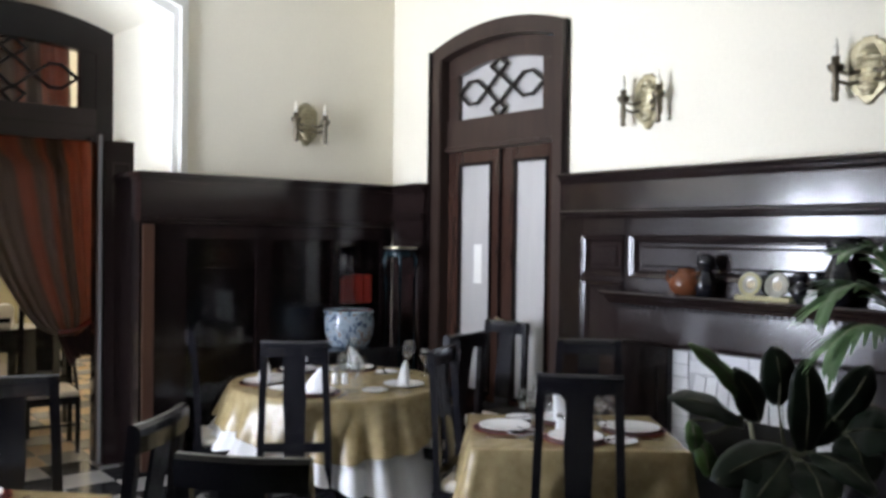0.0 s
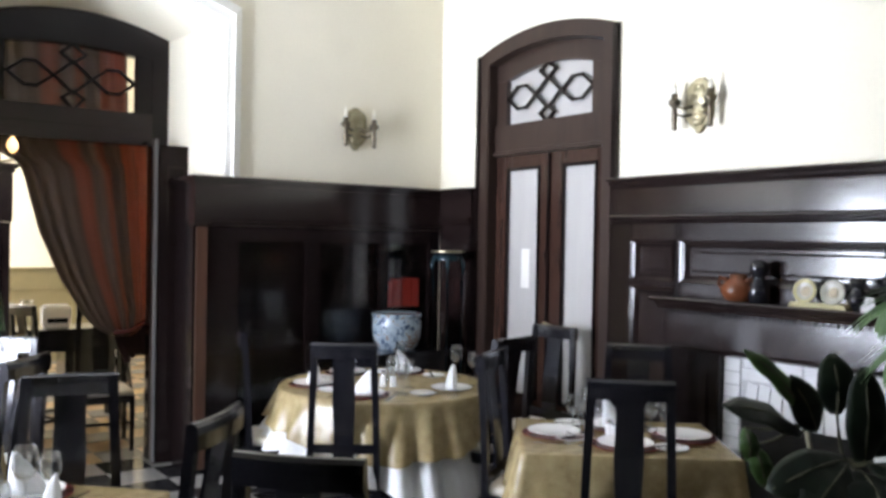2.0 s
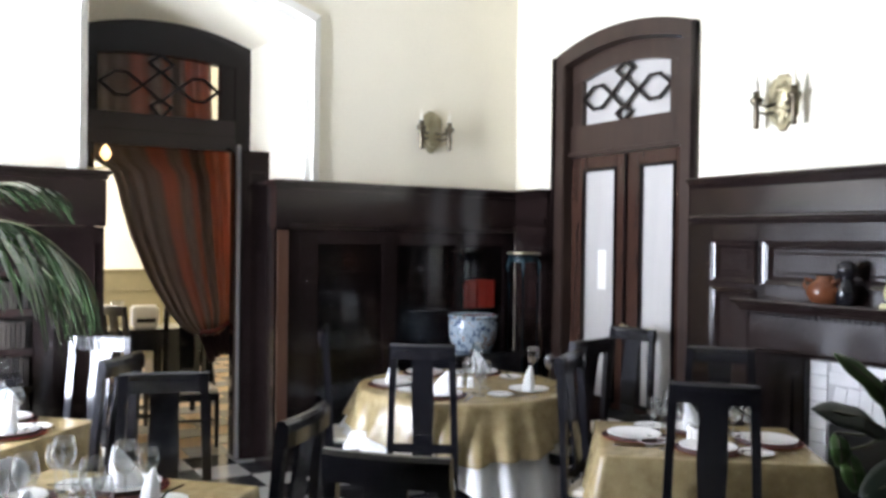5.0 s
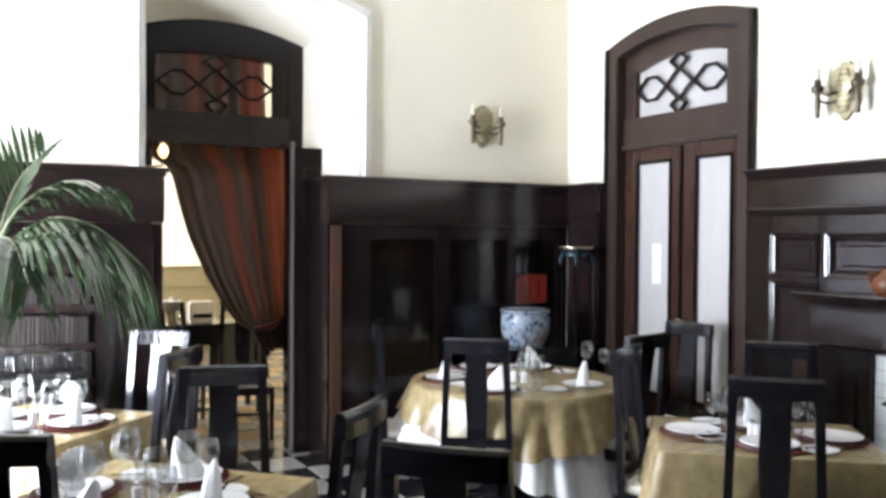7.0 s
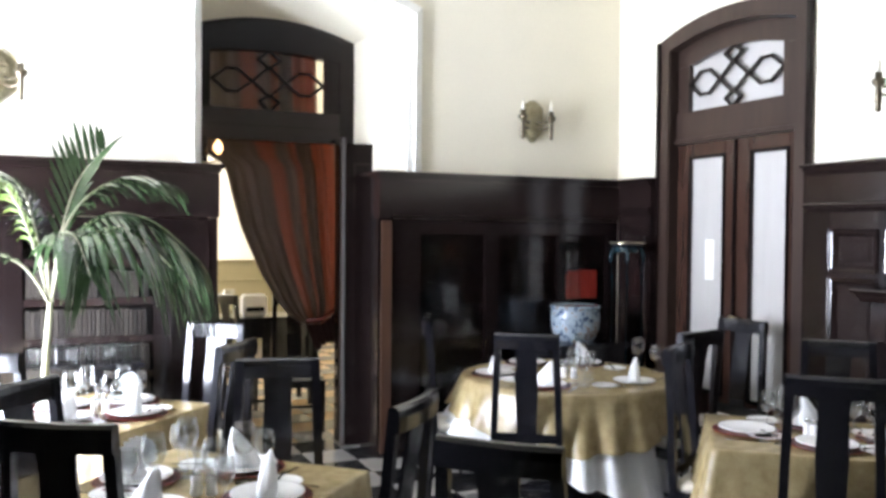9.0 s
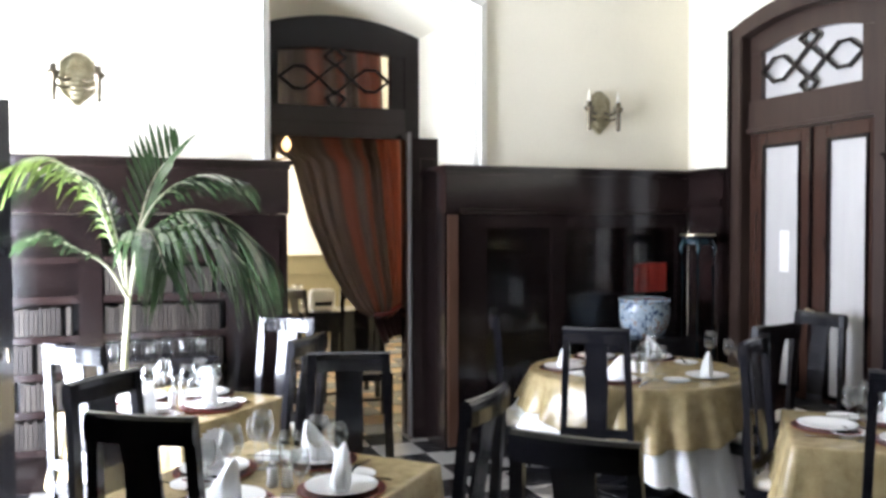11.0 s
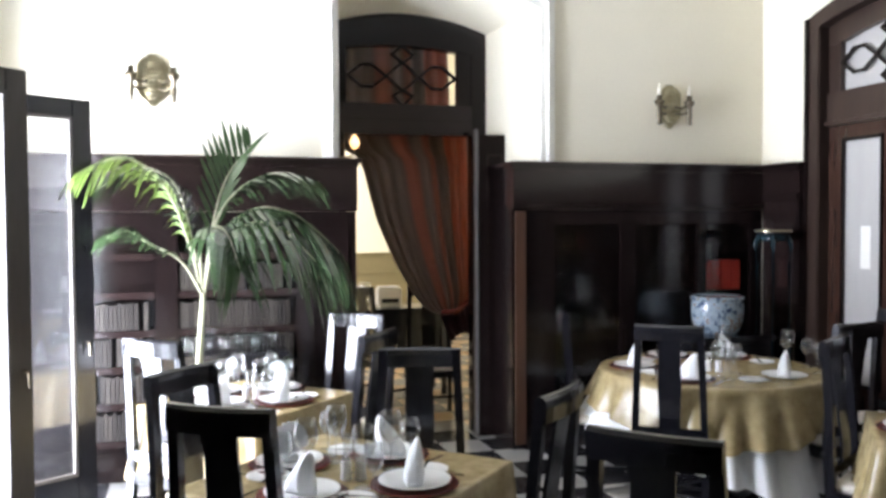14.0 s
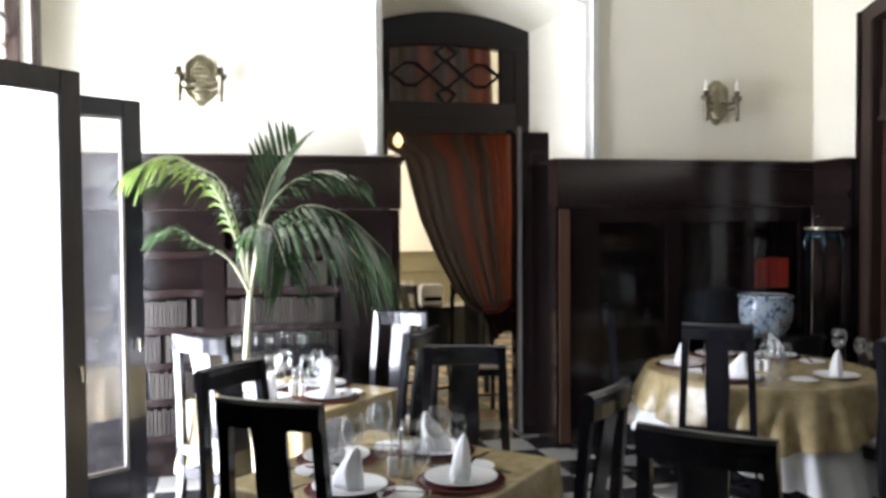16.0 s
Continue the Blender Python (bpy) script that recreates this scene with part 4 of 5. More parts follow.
for i, (x, y, a) in enumerate(CHAIRS):
    if i == 0:
        first.matrix_basis = pose(x, y, 0, 0, 0, a)
    else:
        copy_thing(first, pose(x, y, 0, 0, 0, a))


# ---- tables and cloths ----
def drape(outline, zt, drop, wave, flare, bm, seed, point=None, bell=1):
    """A cloth over an outline: top, rolled edge and hanging folds; point(i) lengthens the drop at corners."""
    r = random.Random(seed)
    n = len(outline)
    ph = r.random() * 6
    cx, cy = sum(p[0] for p in outline) / n, sum(p[1] for p in outline) / n
    rings = []
    for k, inset in ((0, .5), (0, .06), (0, .012), (1, 0)):
        rings.append([(cx + (x - cx) * (1 - inset), cy + (y - cy) * (1 - inset), zt - .006 * k) for x, y in outline])
    steps = 7
    for s in range(1, steps + 1):
        f = s / steps
        ring = []
        for i, (x, y) in enumerate(outline):
            d = Vector((x - cx, y - cy, 0))
            L = d.length
            d.normalize()
            a = 2 * math.pi * i / n
            fold = wave * f * (2.2 * abs(math.sin(a * 10 + ph + .9 * math.sin(a * 3))) ** .7 - 1.1 + .5 * math.sin(a * 27 + 2 * ph))
            out = flare * f ** bell + fold
            ring.append((x + d.x * out, y + d.y * out, zt - .006 - drop * (point(i) if point else 1) * f + .012 * f * math.sin(a * 11 + ph)))
        rings.append(ring)
    loft(bm, rings, caps=False)
    bm.verts.ensure_lookup_table()
    bm.faces.new([bm.verts[i] for i in range(n)])
    return bm


def square_outline(w, d, n=26):
    pts, cor = [], []
    c = [(-w / 2, -d / 2), (w / 2, -d / 2), (w / 2, d / 2), (-w / 2, d / 2)]
    for k in range(4):
        a, b = c[k], c[(k + 1) % 4]
        for i in range(n):
            f = i / n
            pts.append((a[0] + (b[0] - a[0]) * f, a[1] + (b[1] - a[1]) * f))
            cor.append(min(f, 1 - f) * (w if k % 2 == 0 else d))
    return pts, cor


def square_table(m, w, d, seed, label):
    t = thing("dining_table", "square wooden dining table under tablecloths", "table", m, "dining tables")
    part("tabletop", boxes((-w / 2 + .012, w / 2 - .012, -d / 2 + .012, d / 2 - .012, .715, .75), bev=.003), M_EBONY, t)
    for sx in (-1, 1):
        for sy in (-1, 1):
            part("leg", boxes((sx * (w / 2 - .09) - .025, sx * (w / 2 - .09) + .025, sy * (d / 2 - .09) - .025, sy * (d / 2 - .09) + .025, 0, .715)), M_EBONY, t)
    o, cor = square_outline(w, d)
    cl = thing("tablecloth", label, "tablecloth", m, "gold tablecloths")
    bm = bmesh.new()
    drape(o, .76, .30, .024, .05, bm, seed, lambda i: 1 + .25 * max(0, 1 - cor[i] / .16))
    part("cloth", bm, M_GOLD, cl, smooth=True)
    return t


square_table(pose(-1.185, -3.11, 0, 0, 0, -39.6), .97, .75, 3, "gold damask tablecloth on a square table")
square_table(pose(-3.89, -2.8, 0, 0, 0, 45), .90, .90, 5, "gold damask tablecloth under place settings")
square_table(pose(-4.15, -1.30, 0, 0, 0, 45), .80, .80, 8, "sunlit gold damask tablecloth")

TC = (-1.35, -1.28)
rt = thing("round_table", "round dining table under gold and white cloths", "table", pose(*TC, 0))
bm = bmesh.new()
lathe(bm, [(.66, .71), (.665, .715), (.665, .745), (.66, .75)], n=48)
part("tabletop", bm, M_EBONY, rt)
bm = bmesh.new()
lathe(bm, [(.28, 0), (.26, .03), (.07, .06), (.055, .4), (.09, .68), (.2, .709)], n=20)
part("pedestal", bm, M_EBONY, rt, smooth=True)
circ = [(.672 * math.cos(2 * math.pi * i / 180), .672 * math.sin(2 * math.pi * i / 180)) for i in range(180)]
und = thing("underlay_cloth", "white linen undercloth hanging in folds", "tablecloth", pose(*TC, 0))
bm = bmesh.new()
drape(circ, .755, .66, .042, .11, bm, 12, lambda i: .47 + .53 * ((1 + math.cos(radians(2 * i - 292))) / 2) ** 4, 2.2)
part("cloth", bm, M_LINEN, und, smooth=True)
gc = thing("tablecloth", "gold damask overcloth on the round table", "tablecloth", pose(*TC, 0), "gold tablecloths")
bm = bmesh.new()
drape([(x * 1.012, y * 1.012) for x, y in circ], .764, .25, .026, .062, bm, 12, lambda i: 1.05 + .27 * math.cos(2 * (radians(2 * i) - radians(246))))
part("cloth", bm, M_GOLD, gc, smooth=True)


# ---- place settings ----
def wine_glass(h, r):
    root = thing("wine_glass", "clear stemmed wine glass on the table", "glass", group="wine glasses")
    bm = bmesh.new()
    lathe(bm, [(.001, 0), (.033, .001), (.033, .003), (.008, .008), (.0042, .02), (.004, h * .42), (.008, h * .46), (r * .75, h * .55), (r, h * .70), (r * .93, h * .86), (r * .78, h),
               (r * .75, h), (r * .90, h * .86), (r * .96, h * .70), (r * .71, h * .56), (.004, h * .48)], n=20, caps=True)
    part("bowl", bm, M_WINE, root, smooth=True)
    return root


def round_dish(name, label, cat, r, mat, group, lip=.014):
    bm = bmesh.new()
    lathe(bm, [(r * .55, 0), (r * .6, .002), (r * .97, lip), (r, lip + .001), (r, lip + .004), (r * .95, lip + .003), (r * .62, .006), (.001, .006)], n=36)
    ob = link(name, bm, mat, smooth=True)
    return tagged(ob, label, cat, group)


def napkin_cone():
    bm = bmesh.new()
    rings = []
    n = 28
    for h, w, lean in ((0, 1, 0), (.025, 1.0, 0), (.06, .9, .004), (.095, .72, .012), (.125, .48, .022), (.147, .25, .03), (.158, .08, .034)):
        ring = []
        for i in range(n):
            a = 2 * math.pi * i / n
            r = .055 * w * (1 + .16 * math.sin(a * 2 + .6) + .10 * math.sin(a * 5 + h * 20))
            ring.append((r * math.cos(a) + 1.4 * lean, r * math.sin(a) * .7, h * .92 + .02 * math.cos(a) * math.sin(math.pi * min(1, h / .16))))
        rings.append(ring)
    loft(bm, rings)
    return tagged(link("napkin", bm, M_LINEN, smooth=True), "white linen napkin folded into a standing point", "napkin", "folded napkins")


def napkin_fan():
    bm = bmesh.new()
    rings = []
    for i in range(25):
        a = math.radians(-20 + 220 * i / 24)
        p = .014 * (1 if i % 2 else -1)
        base = (.012 * math.cos(a), p * .4, .02)
        tip = (.075 * math.cos(a), p, .075 + .075 * math.sin(a))
        rings.append([(base[0], base[1] - .002, base[2]), (tip[0], tip[1] - .002, tip[2]), (tip[0], tip[1] + .002, tip[2]), (base[0], base[1] + .002, base[2])])
    loft(bm, rings)
    box(bm, -.03, .03, -.02, .02, 0, .03, .006)
    return tagged(link("napkin", bm, M_LINEN), "white linen napkin pleated into a fan", "napkin", "folded napkins")


def cutlery(kind):
    bm = bmesh.new()
    if kind == "knife":
        loft(bm, [[(dx * w, y, z) for dx, z in ((-1, .001), (1, .001), (1, .003), (-1, .003))] for y, w in ((-.1, .006), (-.02, .005), (-.01, .008), (.06, .009), (.10, .002))])
    else:
        loft(bm, [[(dx * w, y, z + .001) for dx, z in ((-1, 0), (1, 0), (1, .002), (-1, .002))] for y, w in ((-.1, .006), (0, .0035), (.03, .004), (.05, .011), (.06, .011))])
        for k in (-1, 0, 1):
            box(bm, k * .008 - .0025, k * .008 + .0025, .06, .095, .001, .003)
    return tagged(link(kind, bm, M_STEEL), "polished steel table " + kind, kind, "cutlery")


def shaker():
    root = thing("salt_shaker", "small glass shaker with a steel cap", "shaker", group="shakers")
    bm = bmesh.new()
    lathe(bm, [(.018, 0), (.021, .004), (.017, .03), (.019, .06), (.014, .068)], n=14)
    part("body", bm, M_CHINA, root, smooth=True)
    bm = bmesh.new()
    lathe(bm, [(.0145, .068), (.015, .075), (.012, .085), (.004, .09)], n=14)
    part("cap", bm, M_STEEL, root, smooth=True)
    return root


def vase():
    bm = bmesh.new()
    lathe(bm, [(.03, 0), (.034, .006), (.03, .04), (.022, .08), (.026, .12), (.034, .14), (.031, .14), (.02, .09), (.026, .02), (.001, .012)], n=18)
    return tagged(link("bud_vase", bm, M_WINE, smooth=True), "small clear glass bud vase", "vase", "bud vases")


MASTERS = {
    "charger": round_dish("charger_plate", "burgundy lacquered charger plate", "plate", .155, M_BURG, "charger plates", .008),
    "plate": round_dish("dinner_plate", "white china dinner plate on a charger", "plate", .128, M_CHINA, "dinner plates", .016),
    "bread": round_dish("bread_plate", "small white china bread plate", "plate", .078, M_CHINA, "bread plates", .011),
    "cone": napkin_cone(), "fan": napkin_fan(), "knife": cutlery("knife"), "fork": cutlery("fork"),
    "big": wine_glass(.22, .044), "small": wine_glass(.18, .036), "shaker": shaker(), "vase": vase()}
USED = set()


def put(kind, m):
    if kind in USED:
        return copy_thing(MASTERS[kind], m)
    USED.add(kind)
    MASTERS[kind].matrix_basis = m
    return MASTERS[kind]


rs = random.Random(9)


def setting(base, x, y, ang, napkin, charger=True, glasses=True):
    """One cover; the guest sits towards local -y."""
    m = base @ pose(x, y, 0, 0, 0, ang + rs.uniform(-4, 4))
    z = 0.0
    if charger:
        put("charger", m @ pose(0, 0, .001))
        z = .0075
    put("plate", m @ pose(0, 0, z + .001))
    if napkin:
        put(napkin, m @ pose(rs.uniform(-.01, .01), 0, z + .0075, 0, 0, rs.uniform(-30, 30)))
    put("fork", m @ pose(-.175, -.01, .001))
    put("knife", m @ pose(.175, -.01, .001))
    put("bread", m @ pose(-.24, .10, .001))
    put("knife", m @ pose(-.225, .105, .0145, 0, 0, 20))
    if glasses:
        put("big", m @ pose(.13, .17, .001))
        put("small", m @ pose(.205, .125, .001))


for k, a in enumerate((221, 158, 301, 42, 92)):
    c, s = math.cos(radians(a)), math.sin(radians(a))
    setting(pose(*TC, .7625), .46 * c, .46 * s, a + 90, "cone" if k != 4 else "fan", k not in (2,), k in (0, 1))
for gx, gy, kind in ((0.32, 0.3, "big"), (0.04, -0.21, "small"), (0.55, -0.03, "big"), (0.59, -0.16, "small"), (0.51, -0.36, "small")):
    put(kind, pose(TC[0] + gx, TC[1] + gy, .7635))
put("vase", pose(TC[0] + .02, TC[1] - .03, .7635))
put("shaker", pose(TC[0] - .07, TC[1] - .08, .7635))
put("shaker", pose(TC[0] - .02, TC[1] - .12, .7635))
for m, w, d, seq in ((pose(-1.185, -3.11, .7605, 0, 0, -39.6), .97, .75, (None, None, "cone", None)),
                     (pose(-3.89, -2.8, .7605, 0, 0, 45), .90, .90, ("cone", "cone", "fan", "cone")),
                     (pose(-4.15, -1.30, .7605, 0, 0, 45), .80, .80, ("cone", "fan", "cone", "cone"))):
    for k in range(4):
        a = (0, 90, 180, 270)[k]
        r = (d if k % 2 == 0 else w) / 2 - .175
        setting(m, r * math.sin(radians(a)), -r * math.cos(radians(a)), a, seq[k])
    put("vase", m @ pose(.03, .02, .001))
    put("shaker", m @ pose(-.05, -.02, .001))
    put("shaker", m @ pose(-.03, -.07, .001))


# ---- plants ----
def frond(bm_s, bm_l, pts, length, hang, side_dir, n=30, w=.021, seed=0, tip_up=0.0):
    """One feather leaf: a tapering rib along pts and drooping leaflets on both sides."""
    r = random.Random(seed)
    P = [Vector(p) for p in pts]
    def at(f):
        f *= len(P) - 1
        i = min(int(f), len(P) - 2)
        k = f - i
        p0, p1, p2, p3 = P[max(i - 1, 0)], P[i], P[i + 1], P[min(i + 2, len(P) - 1)]
        return 0.5 * ((2 * p1) + (p2 - p0) * k + (2 * p0 - 5 * p1 + 4 * p2 - p3) * k * k + (3 * p1 - p0 - 3 * p2 + p3) * k ** 3)
    m = 16
    tube(bm_s, [at(i / m) for i in range(m + 1)], [.010 * (1 - .85 * i / m) + .001 for i in range(m + 1)], 6)
    for i in range(n):
        f = .30 + .69 * i / (n - 1)
        p = at(f)
        t = (at(min(1, f + .02)) - at(max(0, f - .02))).normalized()
        for s in (-1, 1):
            L = length * (math.sin(math.pi * (.18 + .74 * (f - .3) / .7)) ** .7) * r.uniform(.85, 1.12)
            out = (t.cross(Vector((0, 0, 1))) * s)
            out = out.normalized() if out.length > .05 else Vector((s, 0, 0))
            out = (out + side_dir * .25).normalized() if tip_up < .3 else Vector((s, -.25, .1)).normalized()
            d0 = (out * .8 + t * .75 + Vector((0, 0, .15 + tip_up))).normalized()
            prev = p.copy()
            rings = []
            hg = hang * r.uniform(.7, 1.3)
            for k in range(5):
                q = k / 4
                c = p + d0 * L * q + Vector((0, 0, -hg * L * q * q)) + t * L * .1 * q
                wd = w * (math.sin(math.pi * min(.97, .12 + .86 * q)) ** .8) * .5 + .0008
                side = t.cross(d0)
                wv = (side.cross(d0)).normalized()
                rings.append([c + wv * wd, c + side.normalized() * .0035 * (1 - q), c - wv * wd])
            vs = [[bm_l.verts.new(v) for v in rg] for rg in rings]
            for a, b in zip(vs, vs[1:]):
                for j in range(2):
                    bm_l.faces.new((a[j], a[j + 1], b[j + 1], b[j]))


def palm(name_label, base, pot_r, pot_h, trunk, fronds, stem_r):
    root = thing("potted_palm", name_label, "palm", group="potted palms")
    bm = bmesh.new()
    x, y = base
    lathe(bm, [(pot_r * .7, 0), (pot_r * .72, .01), (pot_r * .95, pot_h * .85), (pot_r, pot_h * .86), (pot_r, pot_h), (pot_r * .9, pot_h), (pot_r * .88, pot_h - .04)], x, y, 0, n=24)
    part("pot", bm, M_TERRA, root, smooth=True)
    bm = bmesh.new()
    lathe(bm, [(pot_r * .5, pot_h - .06), (pot_r * .86, pot_h - .03), (pot_r * .3, pot_h - .015), (.001, pot_h - .012)], x, y, 0, n=18)
    part("soil", bm, M_SOIL, root)
    bm = bmesh.new()
    tube(bm, trunk, [stem_r * (1.25 - .4 * i / len(trunk)) for i in range(len(trunk))], 10)
    part("trunk", bm, M_STEM, root, smooth=True)
    for i, (pts, length, hang, sd, n, mat, up) in enumerate(fronds):
        bs, bl = bmesh.new(), bmesh.new()
        frond(bs, bl, pts, length * 1.45, hang * 1.15, Vector(sd), max(11, int(n * .92)), .031 * min(1, length / .18), 40 + i, up)
        rib = part("frond_rib", bs, M_STEM, root, smooth=True)
        part("leaf_blade", bl, mat, rib)
    return root


def PP(px, py, dy=0.0):
    """Point of the palm beside the bookshelves, from offsets along the wall and upwards in units of 3.54 mm."""
    return (-4.395 + (px - 437) * .00354, -.52 + dy, .82 + (640 - py) * .00354)


palm("kentia palm with arching green fronds in a pot", (-4.42, -.50), .17, .34,
     [(-4.42, -.5, .32), PP(434, 690, .02), PP(437, 620, .0), PP(441, 560), PP(445, 515)],
     [([PP(443, 520), PP(425, 440, -.05), PP(388, 340, -.12), PP(325, 290, -.2), PP(258, 318, -.28)], .20, .75, (0, 0, 0), 26, M_LEAFLIT, 0),
      ([PP(443, 520), PP(428, 430, .05), PP(400, 330, .12), PP(340, 300, .16), PP(270, 340, .2)], .21, .5, (0, 0, 0), 24, M_LEAF, 0),
      ([PP(443, 518), PP(410, 460, -.1), PP(360, 428, -.2), PP(330, 408, -.26), PP(296, 416, -.3)], .17, .45, (0, 0, 0), 24, M_LEAF, 0),
      ([PP(446, 515), PP(456, 430, .06), PP(474, 350, .1), PP(496, 300, .12), PP(528, 262, .13)], .22, .1, (.2, 0, .3), 15, M_LEAF, .5),
      ([PP(446, 515), PP(470, 420, -.08), PP(530, 372, -.16), PP(600, 386, -.22), PP(668, 448, -.26)], .30, .95, (0, 0, 0), 34, M_LEAF, 0),
      ([PP(446, 515), PP(465, 400, .05), PP(510, 335, .06), PP(570, 308, .05), PP(630, 318, .02)], .24, .55, (0, 0, 0), 28, M_LEAF, 0),
      ([PP(446, 515), PP(460, 450, -.12), PP(500, 405, -.24), PP(560, 400, -.34), PP(630, 470, -.42)], .27, 1.0, (0, 0, 0), 30, M_LEAF, 0),
      ([PP(444, 515), PP(440, 440, -.1), PP(455, 405, -.22), PP(480, 410, -.34), PP(500, 470, -.42)], .20, .9, (0, 0, 0), 22, M_LEAF, 0)], .019)


def RP(px, py, D=2.7):
    """Point among the plants near the fireplace: sideways, up and away from the middle of the room."""
    e, f, r = Vector((-4.256, -5.86, 1.692)), Vector((.6357, .772, 0)), Vector((.772, -.6357, 0))
    return e + f * D + r * ((px - 784) / 1490 * D) + Vector((0, 0, (421 - py) / 1490 * D))


pb = RP(1650, 700, 2.55)
palm("potted palm with slender green fronds", (pb.x, pb.y), .16, .32,
     [(pb.x, pb.y, .3), (pb.x - .01, pb.y, .7), RP(1645, 640, 2.55)],
     [([RP(1645, 640, 2.55), RP(1600, 560, 2.5), RP(1550, 510, 2.5), RP(1500, 500, 2.5), RP(1455, 535, 2.5)], .12, .35, (0, 0, 0), 24, M_LEAFL, 0),
      ([RP(1645, 640, 2.55), RP(1610, 540, 2.6), RP(1575, 470, 2.6), RP(1540, 440, 2.6), RP(1500, 440, 2.6)], .12, .4, (0, 0, 0), 22, M_LEAFL, .2),
      ([RP(1645, 640, 2.55), RP(1600, 600, 2.45), RP(1550, 570, 2.4), RP(1510, 575, 2.4), RP(1470, 610, 2.4)], .11, .5, (0, 0, 0), 22, M_LEAFL, 0),
      ([RP(1645, 640, 2.55), RP(1690, 530, 2.6), RP(1740, 470, 2.6), RP(1810, 470, 2.6), RP(1870, 540, 2.6)], .12, .6, (0, 0, 0), 20, M_LEAFL, 0)], .014)


def big_leaf(tip, base, width, normal, mat, root, stem_to, bend=.03):
    """A thick oval leaf with a raised pale midrib and a stalk."""
    tip, base, normal = Vector(tip), Vector(base), Vector(normal).normalized()
    ax = tip - base
    side = ax.cross(normal).normalized()
    nr = side.cross(ax).normalized()
    rows = []
    for i in range(13):
        f = i / 12
        w = width / 2 * (math.sin(math.pi * min(.985, .03 + .95 * f)) ** .62)
        c = base + ax * f + nr * (bend * math.sin(math.pi * f))
        rows.append([c + side * w * s + nr * (-.16 * w * abs(s) ** 1.5 + .004 * math.sin(f * 16 + s * 2)) for s in (-1, -.66, -.33, 0, .33, .66, 1)])
    bm = bmesh.new()
    vs = [[bm.verts.new(p) for p in rw] for rw in rows]
    for a, b in zip(vs, vs[1:]):
        for j in range(6):
            bm.faces.new((a[j], a[j + 1], b[j + 1], b[j]))
    lf = part("leaf", bm, mat, root, smooth=True)
    lf.modifiers.new("thick", 'SOLIDIFY').thickness = .0025
    bm = bmesh.new()
    mid = [base + ax * f + nr * (bend * math.sin(math.pi * f) + .001) for f in (0, .25, .5, .75, .97)]
    tube(bm, [Vector(stem_to), base * .6 + Vector(stem_to) * .4 + Vector((0, 0, -.01)), *mid], [.006, .005, .0045, .004, .0035, .003, .0015], 6)
    part("midrib", bm, M_RIB, lf, smooth=True)


def rubber_plant():
    c = RP(1400, 800, 2.7)
    root = thing("rubber_plant", "dark rubber plant with large glossy oval leaves", "plant")
    bm = bmesh.new()
    lathe(bm, [(.13, 0), (.135, .01), (.18, .30), (.19, .30), (.19, .35), (.17, .35), (.165, .31)], c.x, c.y, 0, n=24)
    part("pot", bm, M_TERRA, root, smooth=True)
    bm = bmesh.new()
    lathe(bm, [(.1, .28), (.164, .315), (.001, .325)], c.x, c.y, 0, n=16)
    part("soil", bm, M_SOIL, root)
    stems = []
    for px, py, D in ((1395, 790, 2.7), (1330, 730, 2.65), (1500, 760, 2.75)):
        top = RP(px, py, D)
        bm = bmesh.new()
        tube(bm, [(c.x, c.y, .31), (c.x * .8 + top.x * .2, c.y * .8 + top.y * .2, .6), top], [.013, .011, .007], 8)
        part("stem", bm, M_STEM, root, smooth=True)
        stems.append(top)
    A, B, C = stems
    up, cam_w = Vector((0, 0, 1)), Vector((-.6357, -.772, .25))
    for tip, base, w, nrm, mat, st in (
            (RP(1222, 604, 2.55), RP(1318, 705, 2.62), .07, (-.3, -.8, .5), M_RUBBERG, B),
            (RP(1300, 648, 2.6), RP(1348, 742, 2.65), .105, cam_w, M_RUBBER, B),
            (RP(1188, 702, 2.5), RP(1322, 745, 2.62), .125, (-.3, -.5, .9), M_RUBBER, B),
            (RP(1372, 606, 2.72), RP(1382, 712, 2.72), .125, cam_w, M_RUBBER, A),
            (RP(1428, 628, 2.68), RP(1430, 800, 2.70), .13, cam_w, M_RUBBER, A),
            (RP(1545, 640, 2.72), RP(1480, 735, 2.74), .12, cam_w, M_RUBBER, C),
            (RP(1270, 850, 2.5), RP(1400, 790, 2.65), .15, (-.4, -.6, .8), M_RUBBER, A),
            (RP(1330, 900, 2.45), RP(1402, 800, 2.62), .14, (-.5, -.6, .6), M_RUBBER, A),
            (RP(1235, 800, 2.66), RP(1226, 740, 2.68), .06, cam_w, M_RUBBERG, B),
            (RP(1262, 842, 2.64), RP(1240, 770, 2.68), .07, cam_w, M_RUBBERG, B),
            (RP(1560, 870, 2.5), RP(1440, 795, 2.65), .13, (-.2, -.6, .8), M_RUBBER, A),
            (RP(1470, 900, 2.45), RP(1425, 810, 2.62), .16, (-.5, -.6, .6), M_RUBBER, A),
            (RP(1600, 760, 2.6), RP(1500, 760, 2.72), .17, (-.5, -.7, .5), M_RUBBER, C),
            (RP(1540, 850, 2.58), RP(1505, 765, 2.7), .16, cam_w, M_RUBBER, C),
            (RP(1500, 690, 2.8), RP(1440, 780, 2.74), .13, cam_w, M_RUBBER, A)):
        big_leaf(tip, base, w, nrm, mat, root, st)
rubber_plant()


